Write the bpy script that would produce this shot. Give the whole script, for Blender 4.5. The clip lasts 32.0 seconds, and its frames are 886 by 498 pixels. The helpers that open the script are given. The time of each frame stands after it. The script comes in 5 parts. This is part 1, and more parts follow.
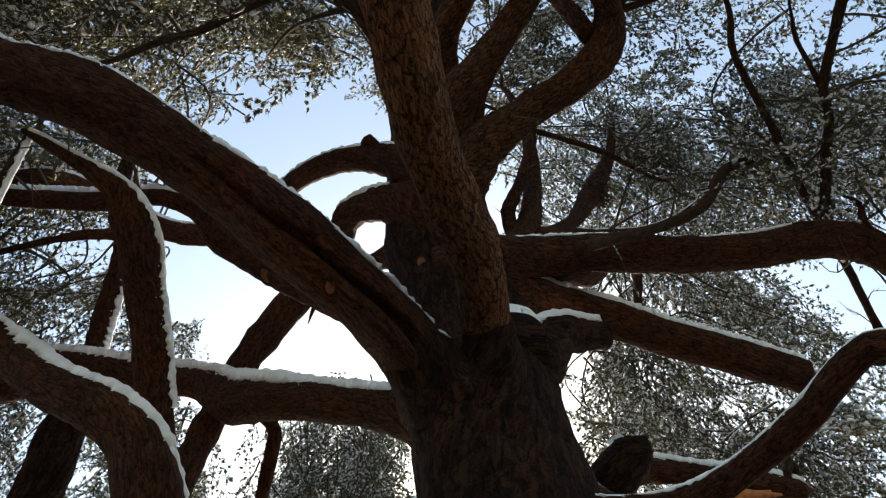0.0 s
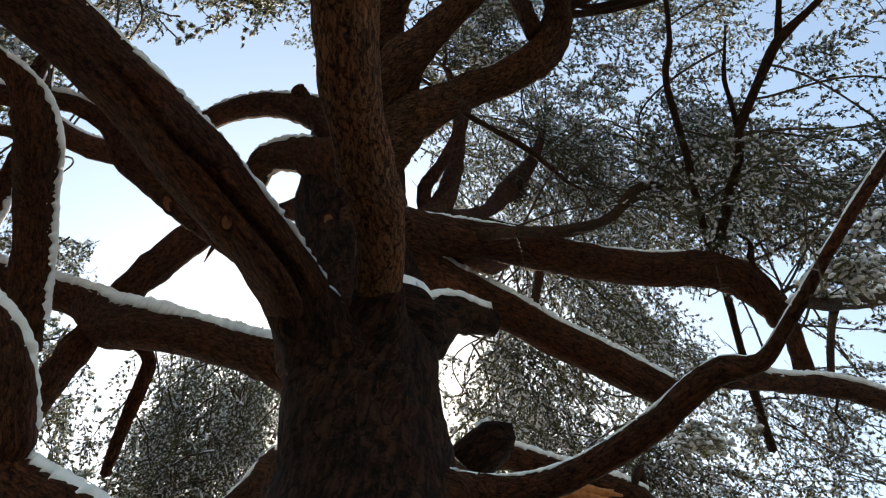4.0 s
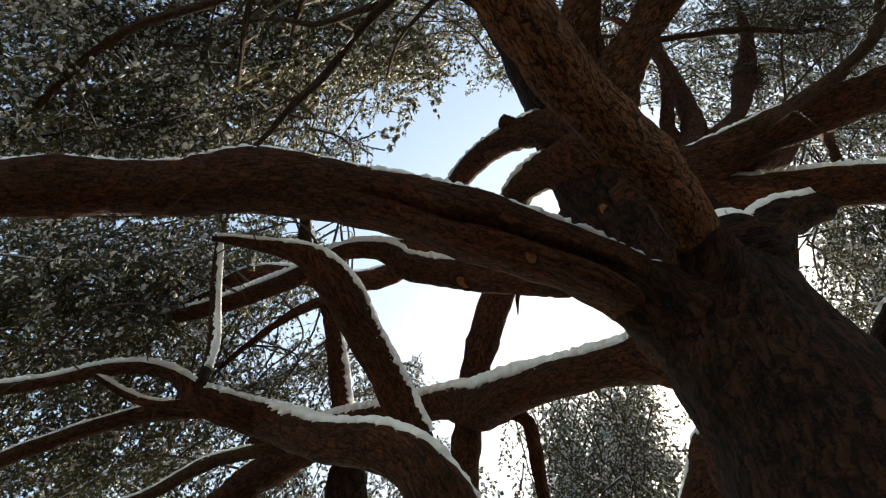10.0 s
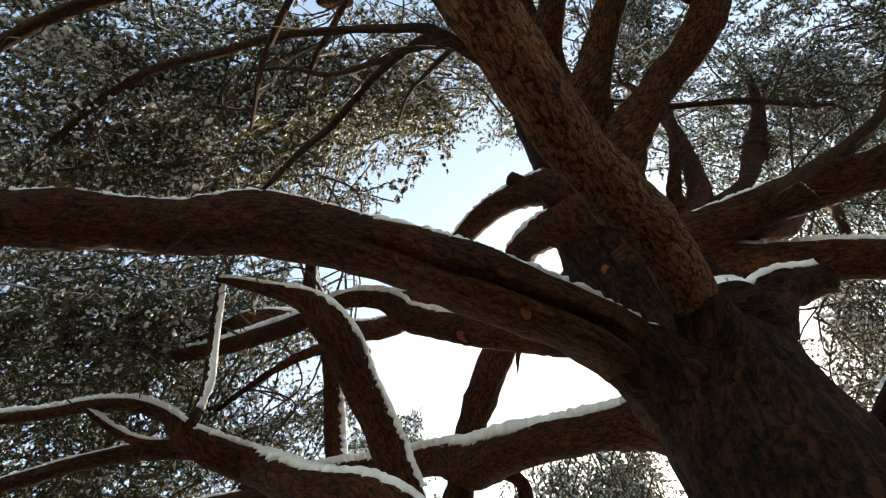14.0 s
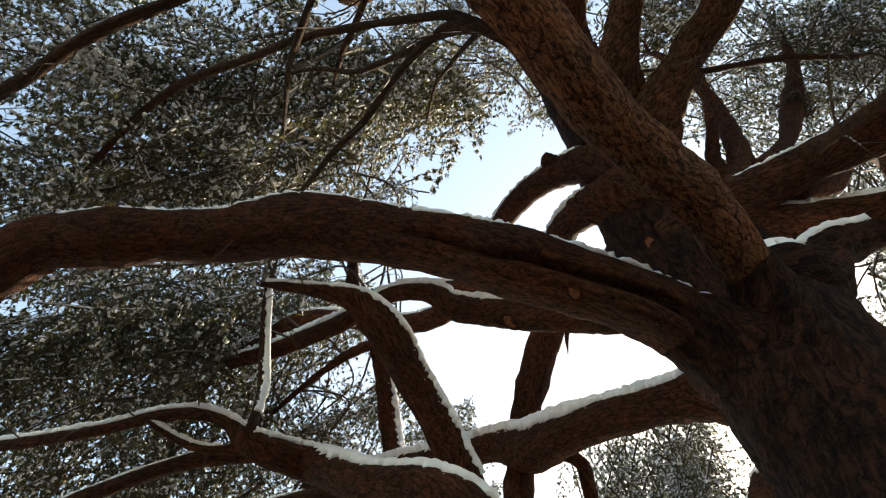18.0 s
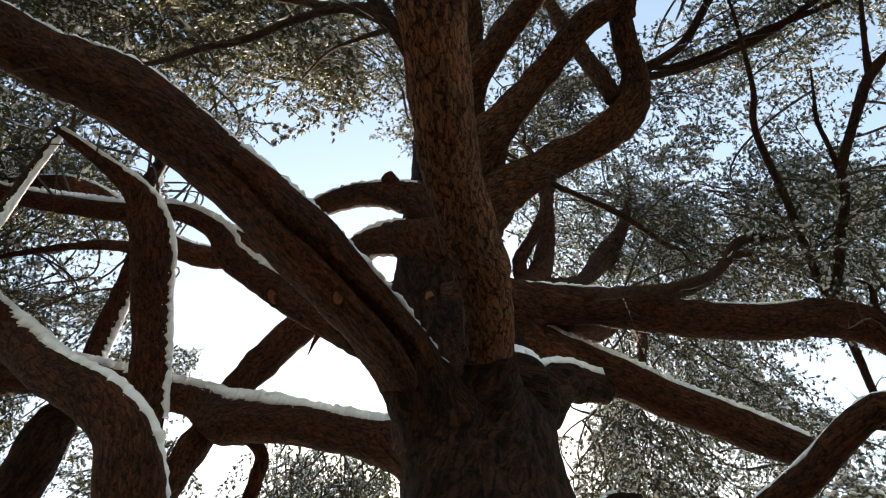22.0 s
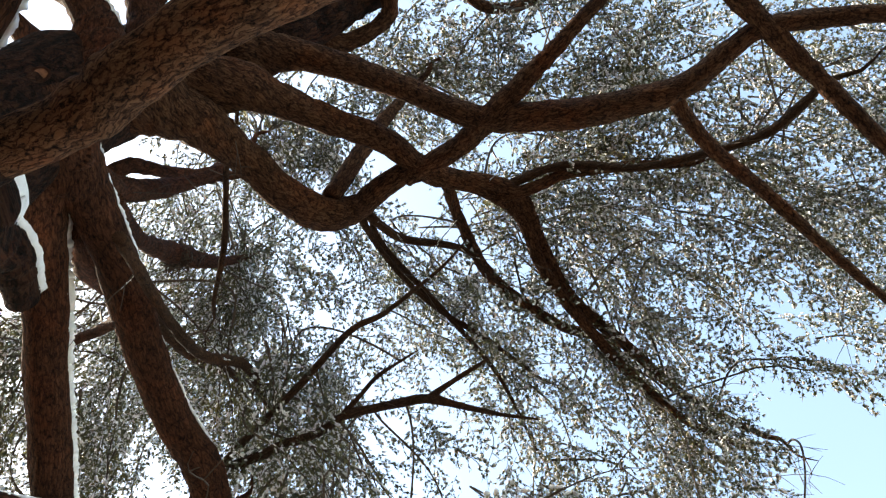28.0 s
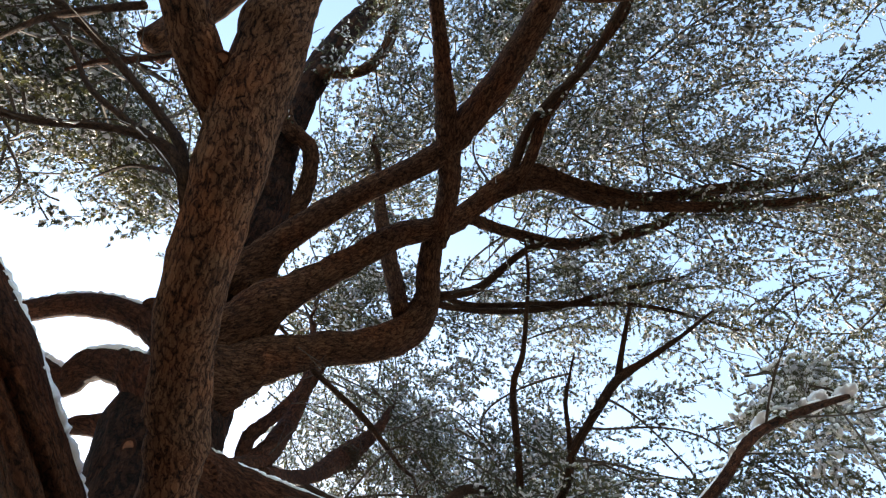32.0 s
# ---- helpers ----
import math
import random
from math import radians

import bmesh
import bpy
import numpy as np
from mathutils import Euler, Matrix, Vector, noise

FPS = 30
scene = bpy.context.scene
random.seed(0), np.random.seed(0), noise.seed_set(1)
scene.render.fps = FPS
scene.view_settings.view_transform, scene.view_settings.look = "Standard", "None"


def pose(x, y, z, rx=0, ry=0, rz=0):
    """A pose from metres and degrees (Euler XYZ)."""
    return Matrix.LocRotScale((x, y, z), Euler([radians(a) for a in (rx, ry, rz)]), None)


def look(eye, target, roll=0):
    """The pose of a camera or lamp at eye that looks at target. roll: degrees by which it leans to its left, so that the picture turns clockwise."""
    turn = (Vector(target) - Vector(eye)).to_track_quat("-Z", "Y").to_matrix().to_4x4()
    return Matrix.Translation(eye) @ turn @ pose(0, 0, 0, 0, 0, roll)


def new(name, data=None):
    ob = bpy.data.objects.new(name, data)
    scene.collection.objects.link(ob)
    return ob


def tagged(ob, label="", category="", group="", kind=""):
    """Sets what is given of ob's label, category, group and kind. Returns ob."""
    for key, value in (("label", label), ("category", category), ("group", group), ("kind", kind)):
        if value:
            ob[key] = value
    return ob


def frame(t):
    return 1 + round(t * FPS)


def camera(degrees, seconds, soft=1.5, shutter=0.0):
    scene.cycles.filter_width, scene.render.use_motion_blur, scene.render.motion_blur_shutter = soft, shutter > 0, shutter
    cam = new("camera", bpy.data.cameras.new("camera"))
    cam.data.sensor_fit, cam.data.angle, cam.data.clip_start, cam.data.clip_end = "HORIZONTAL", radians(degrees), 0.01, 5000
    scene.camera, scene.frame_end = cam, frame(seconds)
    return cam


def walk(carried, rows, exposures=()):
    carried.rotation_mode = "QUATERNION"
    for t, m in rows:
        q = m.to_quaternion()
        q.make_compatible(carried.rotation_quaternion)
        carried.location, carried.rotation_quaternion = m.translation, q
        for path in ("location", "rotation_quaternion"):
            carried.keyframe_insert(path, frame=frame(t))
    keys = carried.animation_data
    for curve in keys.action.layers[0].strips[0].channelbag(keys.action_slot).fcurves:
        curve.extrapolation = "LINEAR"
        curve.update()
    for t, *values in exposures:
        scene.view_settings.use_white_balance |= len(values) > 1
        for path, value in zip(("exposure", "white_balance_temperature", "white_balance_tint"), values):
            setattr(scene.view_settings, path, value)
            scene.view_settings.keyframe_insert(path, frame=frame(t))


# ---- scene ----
cam = camera(61.60, 32.0, soft=1.2)
PATH = [
    (0, (-0.1230, 0.0293, 1.6778), (-0.0844, 1.0739, 3.3829), -2.77),
    (0.5, (-0.1023, 0.0304, 1.6801), (-0.0360, 1.0853, 3.3780), -1.62),
    (1, (-0.0900, 0.0235, 1.6743), (0.0134, 1.0790, 3.3699), -1.26),
    (1.5, (-0.0702, 0.0023, 1.6661), (0.0952, 1.0473, 3.3633), -0.47),
    (2, (-0.0459, -0.0042, 1.6549), (0.1788, 1.0354, 3.3487), -1.13),
    (2.5, (-0.0341, 0.0040, 1.6498), (0.1850, 1.0756, 3.3242), -1.38),
    (4.5, (-0.0389, 0.1066, 1.5469), (0.2662, 1.1688, 3.2138), -1.97),
    (5, (-0.0035, 0.1820, 1.4850), (0.4277, 1.2259, 3.1356), 2.77),
    (5.5, (0.0677, 0.1991, 1.4830), (0.5188, 1.1622, 3.1768), 4.42),
    (6, (0.1430, 0.1779, 1.4839), (0.5885, 1.0393, 3.2331), 5.44),
    (6.5, (0.1867, 0.1780, 1.4831), (0.6353, 1.0280, 3.2371), 3.84),
    (7, (0.1333, 0.1911, 1.5021), (0.3769, 1.1235, 3.2546), 3.49),
    (7.5, (0.0448, 0.1844, 1.5340), (0.1147, 1.1893, 3.2618), -0.17),
    (8, (0.0053, 0.1773, 1.5719), (-0.0181, 1.2194, 3.2788), -1.03),
    (8.5, (-0.0533, 0.1638, 1.5877), (-0.2115, 1.1672, 3.3105), -2.93),
    (9, (-0.1621, 0.1669, 1.6110), (-0.4179, 1.1579, 3.3293), -5.75),
    (9.5, (-0.2435, 0.1612, 1.6220), (-0.5030, 1.1680, 3.3306), -8.26),
    (10, (-0.2509, 0.1436, 1.6294), (-0.6495, 1.0934, 3.3437), -3.75),
    (10.5, (-0.2132, 0.1320, 1.6411), (-0.6925, 1.0045, 3.3757), -1.41),
    (11, (-0.1743, 0.1300, 1.6495), (-0.6323, 0.9649, 3.4083), -0.97),
    (11.5, (-0.1479, 0.1350, 1.6340), (-0.5066, 0.9947, 3.4038), -1.63),
    (12, (-0.1441, 0.1409, 1.6307), (-0.4661, 1.0004, 3.4076), -2.31),
    (12.5, (-0.1668, 0.1606, 1.6226), (-0.5165, 1.0162, 3.3962), -0.38),
    (13, (-0.1847, 0.1855, 1.6127), (-0.5382, 1.0378, 3.3872), 0.78),
    (13.5, (-0.1840, 0.1915, 1.6158), (-0.5352, 1.0350, 3.3949), 0.88),
    (14, (-0.1894, 0.1829, 1.6138), (-0.5629, 1.0015, 3.3999), 0.78),
    (14.5, (-0.1994, 0.1849, 1.6099), (-0.5946, 0.9960, 3.3948), 0.46),
    (15, (-0.2092, 0.1845, 1.6089), (-0.6407, 0.9922, 3.3870), 1.07),
    (15.5, (-0.2101, 0.1753, 1.6176), (-0.6606, 0.9656, 3.3987), 1.65),
    (17.5, (-0.2140, 0.1691, 1.6177), (-0.6895, 0.9595, 3.3922), 1.40),
    (18, (-0.2189, 0.1807, 1.6176), (-0.6921, 0.9777, 3.3898), 1.49),
    (18.5, (-0.2153, 0.1818, 1.6222), (-0.6825, 0.9711, 3.3995), 1.56),
    (19, (-0.2051, 0.1849, 1.6230), (-0.6470, 0.9771, 3.4054), 0.57),
    (19.5, (-0.2079, 0.1767, 1.6212), (-0.6434, 0.9911, 3.3952), 0.04),
    (20, (-0.2001, 0.1847, 1.6239), (-0.6231, 1.0187, 3.3919), -0.35),
    (20.5, (-0.1946, 0.1899, 1.6205), (-0.5928, 1.0639, 3.3747), -1.63),
    (21, (-0.1682, 0.1954, 1.6424), (-0.5197, 1.0892, 3.3966), -1.07),
    (21.5, (-0.1455, 0.2120, 1.6035), (-0.3482, 1.0948, 3.3867), 2.91),
    (22, (-0.1374, 0.2166, 1.5592), (-0.1261, 1.0991, 3.3540), 4.26),
    (22.5, (-0.1328, 0.2008, 1.5565), (0.0449, 1.0543, 3.3565), 3.61),
    (23, (-0.0938, 0.1852, 1.5353), (0.1811, 1.0443, 3.3204), 3.12),
    (23.5, (0.0324, 0.1748, 1.4980), (0.3254, 0.9699, 3.3096), 7.63),
    (24, (0.1585, 0.1881, 1.4958), (0.5235, 0.9228, 3.3198), 8.26),
    (24.5, (0.2547, 0.2197, 1.5057), (0.6614, 0.8811, 3.3489), 10.19),
    (25, (0.2551, 0.2305, 1.5170), (0.6972, 0.7085, 3.4081), 7.43),
    (25.5, (0.2588, 0.2447, 1.5120), (0.7729, 0.6662, 3.3982), 11.82),
    (26, (0.2767, 0.2513, 1.5253), (0.8121, 0.5887, 3.4226), 13.29),
    (26.5, (0.2615, 0.2494, 1.5139), (0.8235, 0.4852, 3.4188), 8.29),
    (28.5, (0.0898, 0.1983, 1.6529), (0.6238, 0.4002, 3.5697), 8.05),
    (29, (0.0724, 0.1910, 1.6568), (0.5829, 0.3636, 3.5828), 2.58),
    (29.5, (0.0553, 0.1653, 1.6624), (0.5323, 0.3440, 3.5964), -2.47),
    (30, (0.0476, 0.1302, 1.6502), (0.5112, 0.2923, 3.5890), -12.32),
    (30.5, (0.0473, 0.0890, 1.6506), (0.5078, 0.3267, 3.5823), -11.44),
    (31, (0.0607, 0.0457, 1.6732), (0.4781, 0.3245, 3.6092), -13.69),
    (31.5, (0.0747, 0.0080, 1.6680), (0.4710, 0.3277, 3.6021), -16.69),
    (32, (0.0993, -0.0337, 1.6772), (0.4681, 0.3159, 3.6115), -17.61),
]
walk(cam, [(t, look(eye, target, roll)) for t, eye, target, roll in PATH],
     [(0.0, 1.24, 7800, 8), (6.0, 1.3, 7800, 8), (10.0, 1.4, 8300, 7), (12.0, 1.62, 8400, 8), (18.0, 1.68, 8600, 8), (22.0, 1.6, 8300, 8),
      (24.0, 1.35, 7600, 8), (25.0, 1.5, 7600, 8), (26.0, 2.22, 8000, 10), (29.0, 2.3, 8000, 10), (32.0, 2.15, 7200, 10)])

# ---- world and sun ----
SUN_AZ, SUN_EL = 4.0, 38.0      # degrees: from +y towards +x, and up
world = bpy.data.worlds.new("world")
scene.world = world
world.use_nodes = True
wn = world.node_tree
sky = wn.nodes.new("ShaderNodeTexSky")
sky.sky_type = "NISHITA"
sky.sun_disc = False
sky.sun_elevation = radians(SUN_EL)
sky.sun_rotation = radians(SUN_AZ)
sky.air_density, sky.dust_density, sky.ozone_density = 1.0, 0.65, 0.0
clear = wn.nodes.new("ShaderNodeMix")      # a crisp, clean winter blue
clear.data_type, clear.blend_type = "RGBA", "MULTIPLY"
clear.inputs["Factor"].default_value = 1.0
clear.inputs["B"].default_value = (0.945, 1.0, 1.0, 1)
wn.links.new(sky.outputs[0], clear.inputs["A"])
wn.links.new(clear.outputs["Result"], wn.nodes["Background"].inputs[0])
wn.nodes["Background"].inputs[1].default_value = 0.15
sun = new("sun", bpy.data.lights.new("sun", "SUN"))
sun.data.energy, sun.data.angle, sun.data.color = 2.8, radians(0.53), (1.0, 0.94, 0.85)
sd = Vector((math.sin(radians(SUN_AZ)) * math.cos(radians(SUN_EL)), math.cos(radians(SUN_AZ)) * math.cos(radians(SUN_EL)), math.sin(radians(SUN_EL))))
sun.matrix_world = look(sd * 60, (0, 0, 0))


# ---- materials ----
def material(name):
    m = bpy.data.materials.new(name)
    m.use_nodes = True
    return m, m.node_tree, m.node_tree.nodes["Principled BSDF"]


def node(nt, kind, **values):
    n = nt.nodes.new("ShaderNode" + kind)
    for key, value in values.items():
        n.inputs[key.replace("_", " ")].default_value = value
    return n


def ramp(nt, source, stops):
    r = nt.nodes.new("ShaderNodeValToRGB")
    e = r.color_ramp.elements
    while len(e) < len(stops):
        e.new(0.5)
    for item, (at, col) in zip(e, stops):
        item.position, item.color = at, (*col, 1)
    nt.links.new(source, r.inputs[0])
    return r


def bark_material(name, dark, mid, light, depth, plate, furrow=0.34, scale=0.3, grit=1.0):
    """Fissured bark: long ragged furrows and short cross cracks on the limb's own girth and length, with grain and stained patches."""
    m, nt, p = material(name)
    link = nt.links.new
    uv = nt.nodes.new("ShaderNodeUVMap")
    uv.uv_map = "bark"
    geo = nt.nodes.new("ShaderNodeTexCoord")

    def noise_at(vector, scale, detail, rough=0.55, twist=0.0):
        n = node(nt, "TexNoise", Scale=scale, Detail=detail, Roughness=rough, Distortion=twist)
        link(vector, n.inputs["Vector"])
        return n

    def math_of(kind, a, b):
        n = nt.nodes.new("ShaderNodeMath")
        n.operation = kind
        for k, v in enumerate((a, b)):
            if isinstance(v, (int, float)):
                n.inputs[k].default_value = v
            else:
                link(v, n.inputs[k])
        return n.outputs[0]

    w1 = noise_at(uv.outputs[0], 0.55 / plate, 4.0)
    mixv = nt.nodes.new("ShaderNodeMix")
    mixv.data_type = "VECTOR"
    mixv.inputs["Factor"].default_value = min(0.5, plate * 3.2)
    link(uv.outputs[0], mixv.inputs["A"])
    link(w1.outputs["Color"], mixv.inputs["B"])
    w2 = noise_at(uv.outputs[0], 3.5 / plate, 3.0)
    mixw = nt.nodes.new("ShaderNodeMix")
    mixw.data_type = "VECTOR"
    mixw.inputs["Factor"].default_value = plate * 0.7
    link(mixv.outputs["Result"], mixw.inputs["A"])
    link(w2.outputs["Color"], mixw.inputs["B"])
    mp = node(nt, "Mapping", Scale=(1.0 / plate, 0.24 / plate, 1))
    link(mixw.outputs["Result"], mp.inputs["Vector"])
    cell = nt.nodes.new("ShaderNodeTexVoronoi")
    cell.feature = "DISTANCE_TO_EDGE"
    cell.inputs["Scale"].default_value = 1.0
    link(mp.outputs[0], cell.inputs["Vector"])
    shade = nt.nodes.new("ShaderNodeTexVoronoi")
    shade.inputs["Scale"].default_value = 1.0
    link(mp.outputs[0], shade.inputs["Vector"])
    tone = nt.nodes.new("ShaderNodeSeparateColor")
    link(shade.outputs["Color"], tone.inputs[0])
    mp2 = node(nt, "Mapping", Scale=(0.8 / plate, 0.17 / plate, 1))
    link(uv.outputs[0], mp2.inputs["Vector"])
    fur = noise_at(mp2.outputs[0], 1.0, 5.0, 0.6, 0.5)
    ridge = math_of("MINIMUM", math_of("MULTIPLY", math_of("ABSOLUTE", math_of("SUBTRACT", fur.outputs["Fac"], 0.5), 0.0), 9.0), 1.0)
    cells = math_of("MINIMUM", math_of("MULTIPLY", cell.outputs["Distance"], 6.5), 1.0)
    both = math_of("ADD", math_of("ADD", math_of("MULTIPLY", ridge, furrow), math_of("MULTIPLY", cells, scale)), 0.76 - furrow - scale)
    grain = noise_at(geo.outputs["Object"], 55.0, 7.0, 0.75)
    rough = math_of("MULTIPLY", math_of("SUBTRACT", grain.outputs["Fac"], 0.45), grit)
    fine = math_of("ADD", both, rough)
    toned = math_of("ADD", fine, math_of("MULTIPLY", math_of("SUBTRACT", tone.outputs[0], 0.5), 0.2))
    plates = ramp(nt, toned, [(0.12, dark), (0.5, mid), (1.0, light)])
    patch = noise_at(geo.outputs["Object"], 2.4, 5.0, 0.62)
    patchy = ramp(nt, patch.outputs["Fac"], [(0.3, (0.78, 0.76, 0.76)), (0.5, (1, 1, 1)), (0.68, (1.28, 0.98, 0.8))])
    mul = nt.nodes.new("ShaderNodeMix")
    mul.data_type, mul.blend_type = "RGBA", "MULTIPLY"
    mul.inputs["Factor"].default_value = 1.0
    link(plates.outputs[0], mul.inputs["A"])
    link(patchy.outputs[0], mul.inputs["B"])
    link(mul.outputs["Result"], p.inputs["Base Color"])
    p.inputs["Roughness"].default_value = 0.92
    p.inputs["Specular IOR Level"].default_value = 0.15
    bump = node(nt, "Bump", Strength=1.0, Distance=depth)
    link(fine, bump.inputs["Height"])
    link(bump.outputs[0], p.inputs["Normal"])
    return m


# trunk, forks, burls, stubs: cedar bark with shade put into a darker colour
bark_shaded = bark_material("bark_trunk_shaded", (0.003, 0.0012, 0.0007), (0.027, 0.0102, 0.0055), (0.082, 0.034, 0.0185), 0.035, 0.045, 0.32, 0.38, 0.8)
# upper limbs: the same bark, lightened so sunlight sits in the colour
bark_upper_sunlit = bark_material("bark_upper_sunlit", (0.010, 0.0042, 0.0024), (0.076, 0.0325, 0.0168), (0.21, 0.105, 0.056), 0.022, 0.019, 0.24, 0.44, 0.8)
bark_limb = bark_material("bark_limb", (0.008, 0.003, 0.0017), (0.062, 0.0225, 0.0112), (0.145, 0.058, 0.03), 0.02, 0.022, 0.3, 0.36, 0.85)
# stem: the same bark again, bounced light put into a lighter colour
bark_stem_lit = bark_material("bark_stem_lit", (0.010, 0.004, 0.0022), (0.125, 0.055, 0.029), (0.29, 0.15, 0.085), 0.026, 0.0215, 0.2, 0.5, 0.6)
bark_twig = bark_material("bark_branch", (0.008, 0.0045, 0.003), (0.042, 0.0215, 0.0125), (0.098, 0.054, 0.031), 0.008, 0.014)


def snow_material():
    m, nt, p = material("snow")
    tc = nt.nodes.new("ShaderNodeTexCoord")
    n1 = node(nt, "TexNoise", Scale=18.0, Detail=6.0, Roughness=0.6)
    nt.links.new(tc.outputs["Object"], n1.inputs["Vector"])
    c = ramp(nt, n1.outputs["Fac"], [(0.3, (0.8, 0.81, 0.85)), (0.6, (0.9, 0.9, 0.93))])
    nt.links.new(c.outputs[0], p.inputs["Base Color"])
    p.inputs["Roughness"].default_value = 0.75
    p.inputs["Subsurface Weight"].default_value = 0.25
    p.inputs["Subsurface Radius"].default_value = (0.03, 0.035, 0.04)
    b = node(nt, "Bump", Strength=0.5, Distance=0.012)
    nt.links.new(n1.outputs["Fac"], b.inputs["Height"])
    nt.links.new(b.outputs[0], p.inputs["Normal"])
    return m


def needle_material(name, a, b, through_light):
    """Needles: two greens by clump, shade and yellow sunlight on whole boughs put into the colour, part of the light
    passing through.
    """
    m = bpy.data.materials.new(name)
    m.use_nodes = True
    nt = m.node_tree
    p = nt.nodes["Principled BSDF"]
    geo = nt.nodes.new("ShaderNodeNewGeometry")
    tc = nt.nodes.new("ShaderNodeTexCoord")
    big = node(nt, "TexNoise", Scale=1.4, Detail=4.0, Roughness=0.6)
    nt.links.new(tc.outputs["Object"], big.inputs["Vector"])
    blend = nt.nodes.new("ShaderNodeMath")
    blend.operation = "MULTIPLY_ADD"
    nt.links.new(geo.outputs["Random Per Island"], blend.inputs[0])
    blend.inputs[1].default_value = 0.45
    nt.links.new(big.outputs["Fac"], blend.inputs[2])
    # broad noise paints some boughs dark as in shade, others yellow as sunlit
    col = ramp(nt, blend.outputs[0], [(0.35, a), (0.75, b), (1.0, (b[0] * 1.7, b[1] * 1.35, b[2] * 0.7))])
    nt.links.new(col.outputs[0], p.inputs["Base Color"])
    p.inputs["Roughness"].default_value = 0.5
    tr = nt.nodes.new("ShaderNodeBsdfTranslucent")
    br = nt.nodes.new("ShaderNodeMix")
    br.data_type, br.blend_type = "RGBA", "MULTIPLY"
    br.inputs["Factor"].default_value = 1.0
    nt.links.new(col.outputs[0], br.inputs["A"])
    br.inputs["B"].default_value = (2.2, 2.0, 0.9, 1)
    nt.links.new(br.outputs["Result"], tr.inputs["Color"])
    mx = nt.nodes.new("ShaderNodeMixShader")
    mx.inputs[0].default_value = through_light
    nt.links.new(p.outputs[0], mx.inputs[1])
    nt.links.new(tr.outputs[0], mx.inputs[2])
    nt.links.new(mx.outputs[0], nt.nodes["Material Output"].inputs[0])
    return m


def plain_wood(name, a, b):
    m, nt, p = material(name)
    tc = nt.nodes.new("ShaderNodeTexCoord")
    n1 = node(nt, "TexNoise", Scale=40.0, Detail=5.0)
    nt.links.new(tc.outputs["Object"], n1.inputs["Vector"])
    c = ramp(nt, n1.outputs["Fac"], [(0.3, a), (0.7, b)])
    nt.links.new(c.outputs[0], p.inputs["Base Color"])
    p.inputs["Roughness"].default_value = 0.8
    return m


snow_mat = snow_material()
needles = needle_material("cedar_needles", (0.025, 0.031, 0.0255), (0.078, 0.087, 0.062), 0.3)
needles_far = needle_material("dark_needles", (0.016, 0.028, 0.021), (0.05, 0.072, 0.048), 0.22)
twig_mat = plain_wood("twig", (0.03, 0.019, 0.013), (0.085, 0.056, 0.036))
# orange bare wood, with sunlight put into its brighter colour
torn_wood_sunlit = plain_wood("torn_wood_sunlit", (0.3, 0.09, 0.02), (0.52, 0.2, 0.06))
cut_wood = plain_wood("cut_wood", (0.1, 0.03, 0.011), (0.21, 0.074, 0.027))


# ---- builders ----
def mesh_object(name, verts, faces, mats, parent=None, index=None, smooth=True):
    me = bpy.data.meshes.new(name)
    me.from_pydata([tuple(v) for v in verts], [], faces)
    for m in mats:
        me.materials.append(m)
    if index is not None:
        me.polygons.foreach_set("material_index", index)
    if smooth:
        me.polygons.foreach_set("use_smooth", [True] * len(me.polygons))
    ob = new(name, me)
    ob.parent = parent
    return ob


def glide(ctrl, step):
    """A smooth line through control points (x, y, z, r), with samples about one step apart."""
    c = np.array(ctrl, float)
    c = np.vstack([2 * c[0] - c[1], c, 2 * c[-1] - c[-2]])
    out = []
    for i in range(1, len(c) - 2):
        a, b, d, e = c[i - 1], c[i], c[i + 1], c[i + 2]
        n = max(2, int(np.linalg.norm(d[:3] - b[:3]) / step))
        for k in range(n):
            u = k / n
            out.append(0.5 * (2 * b + (d - a) * u + (2 * a - 5 * b + 4 * d - e) * u * u + (3 * b - a - 3 * d + e) * u ** 3))
    out.append(c[-2])
    out = np.array(out)
    out[:, 3] = np.maximum(out[:, 3], 0.003)
    return out


LINES = []        # sampled limbs, for twigs to spring from
TRUNK = []        # the trunk's own sampled line, once it stands


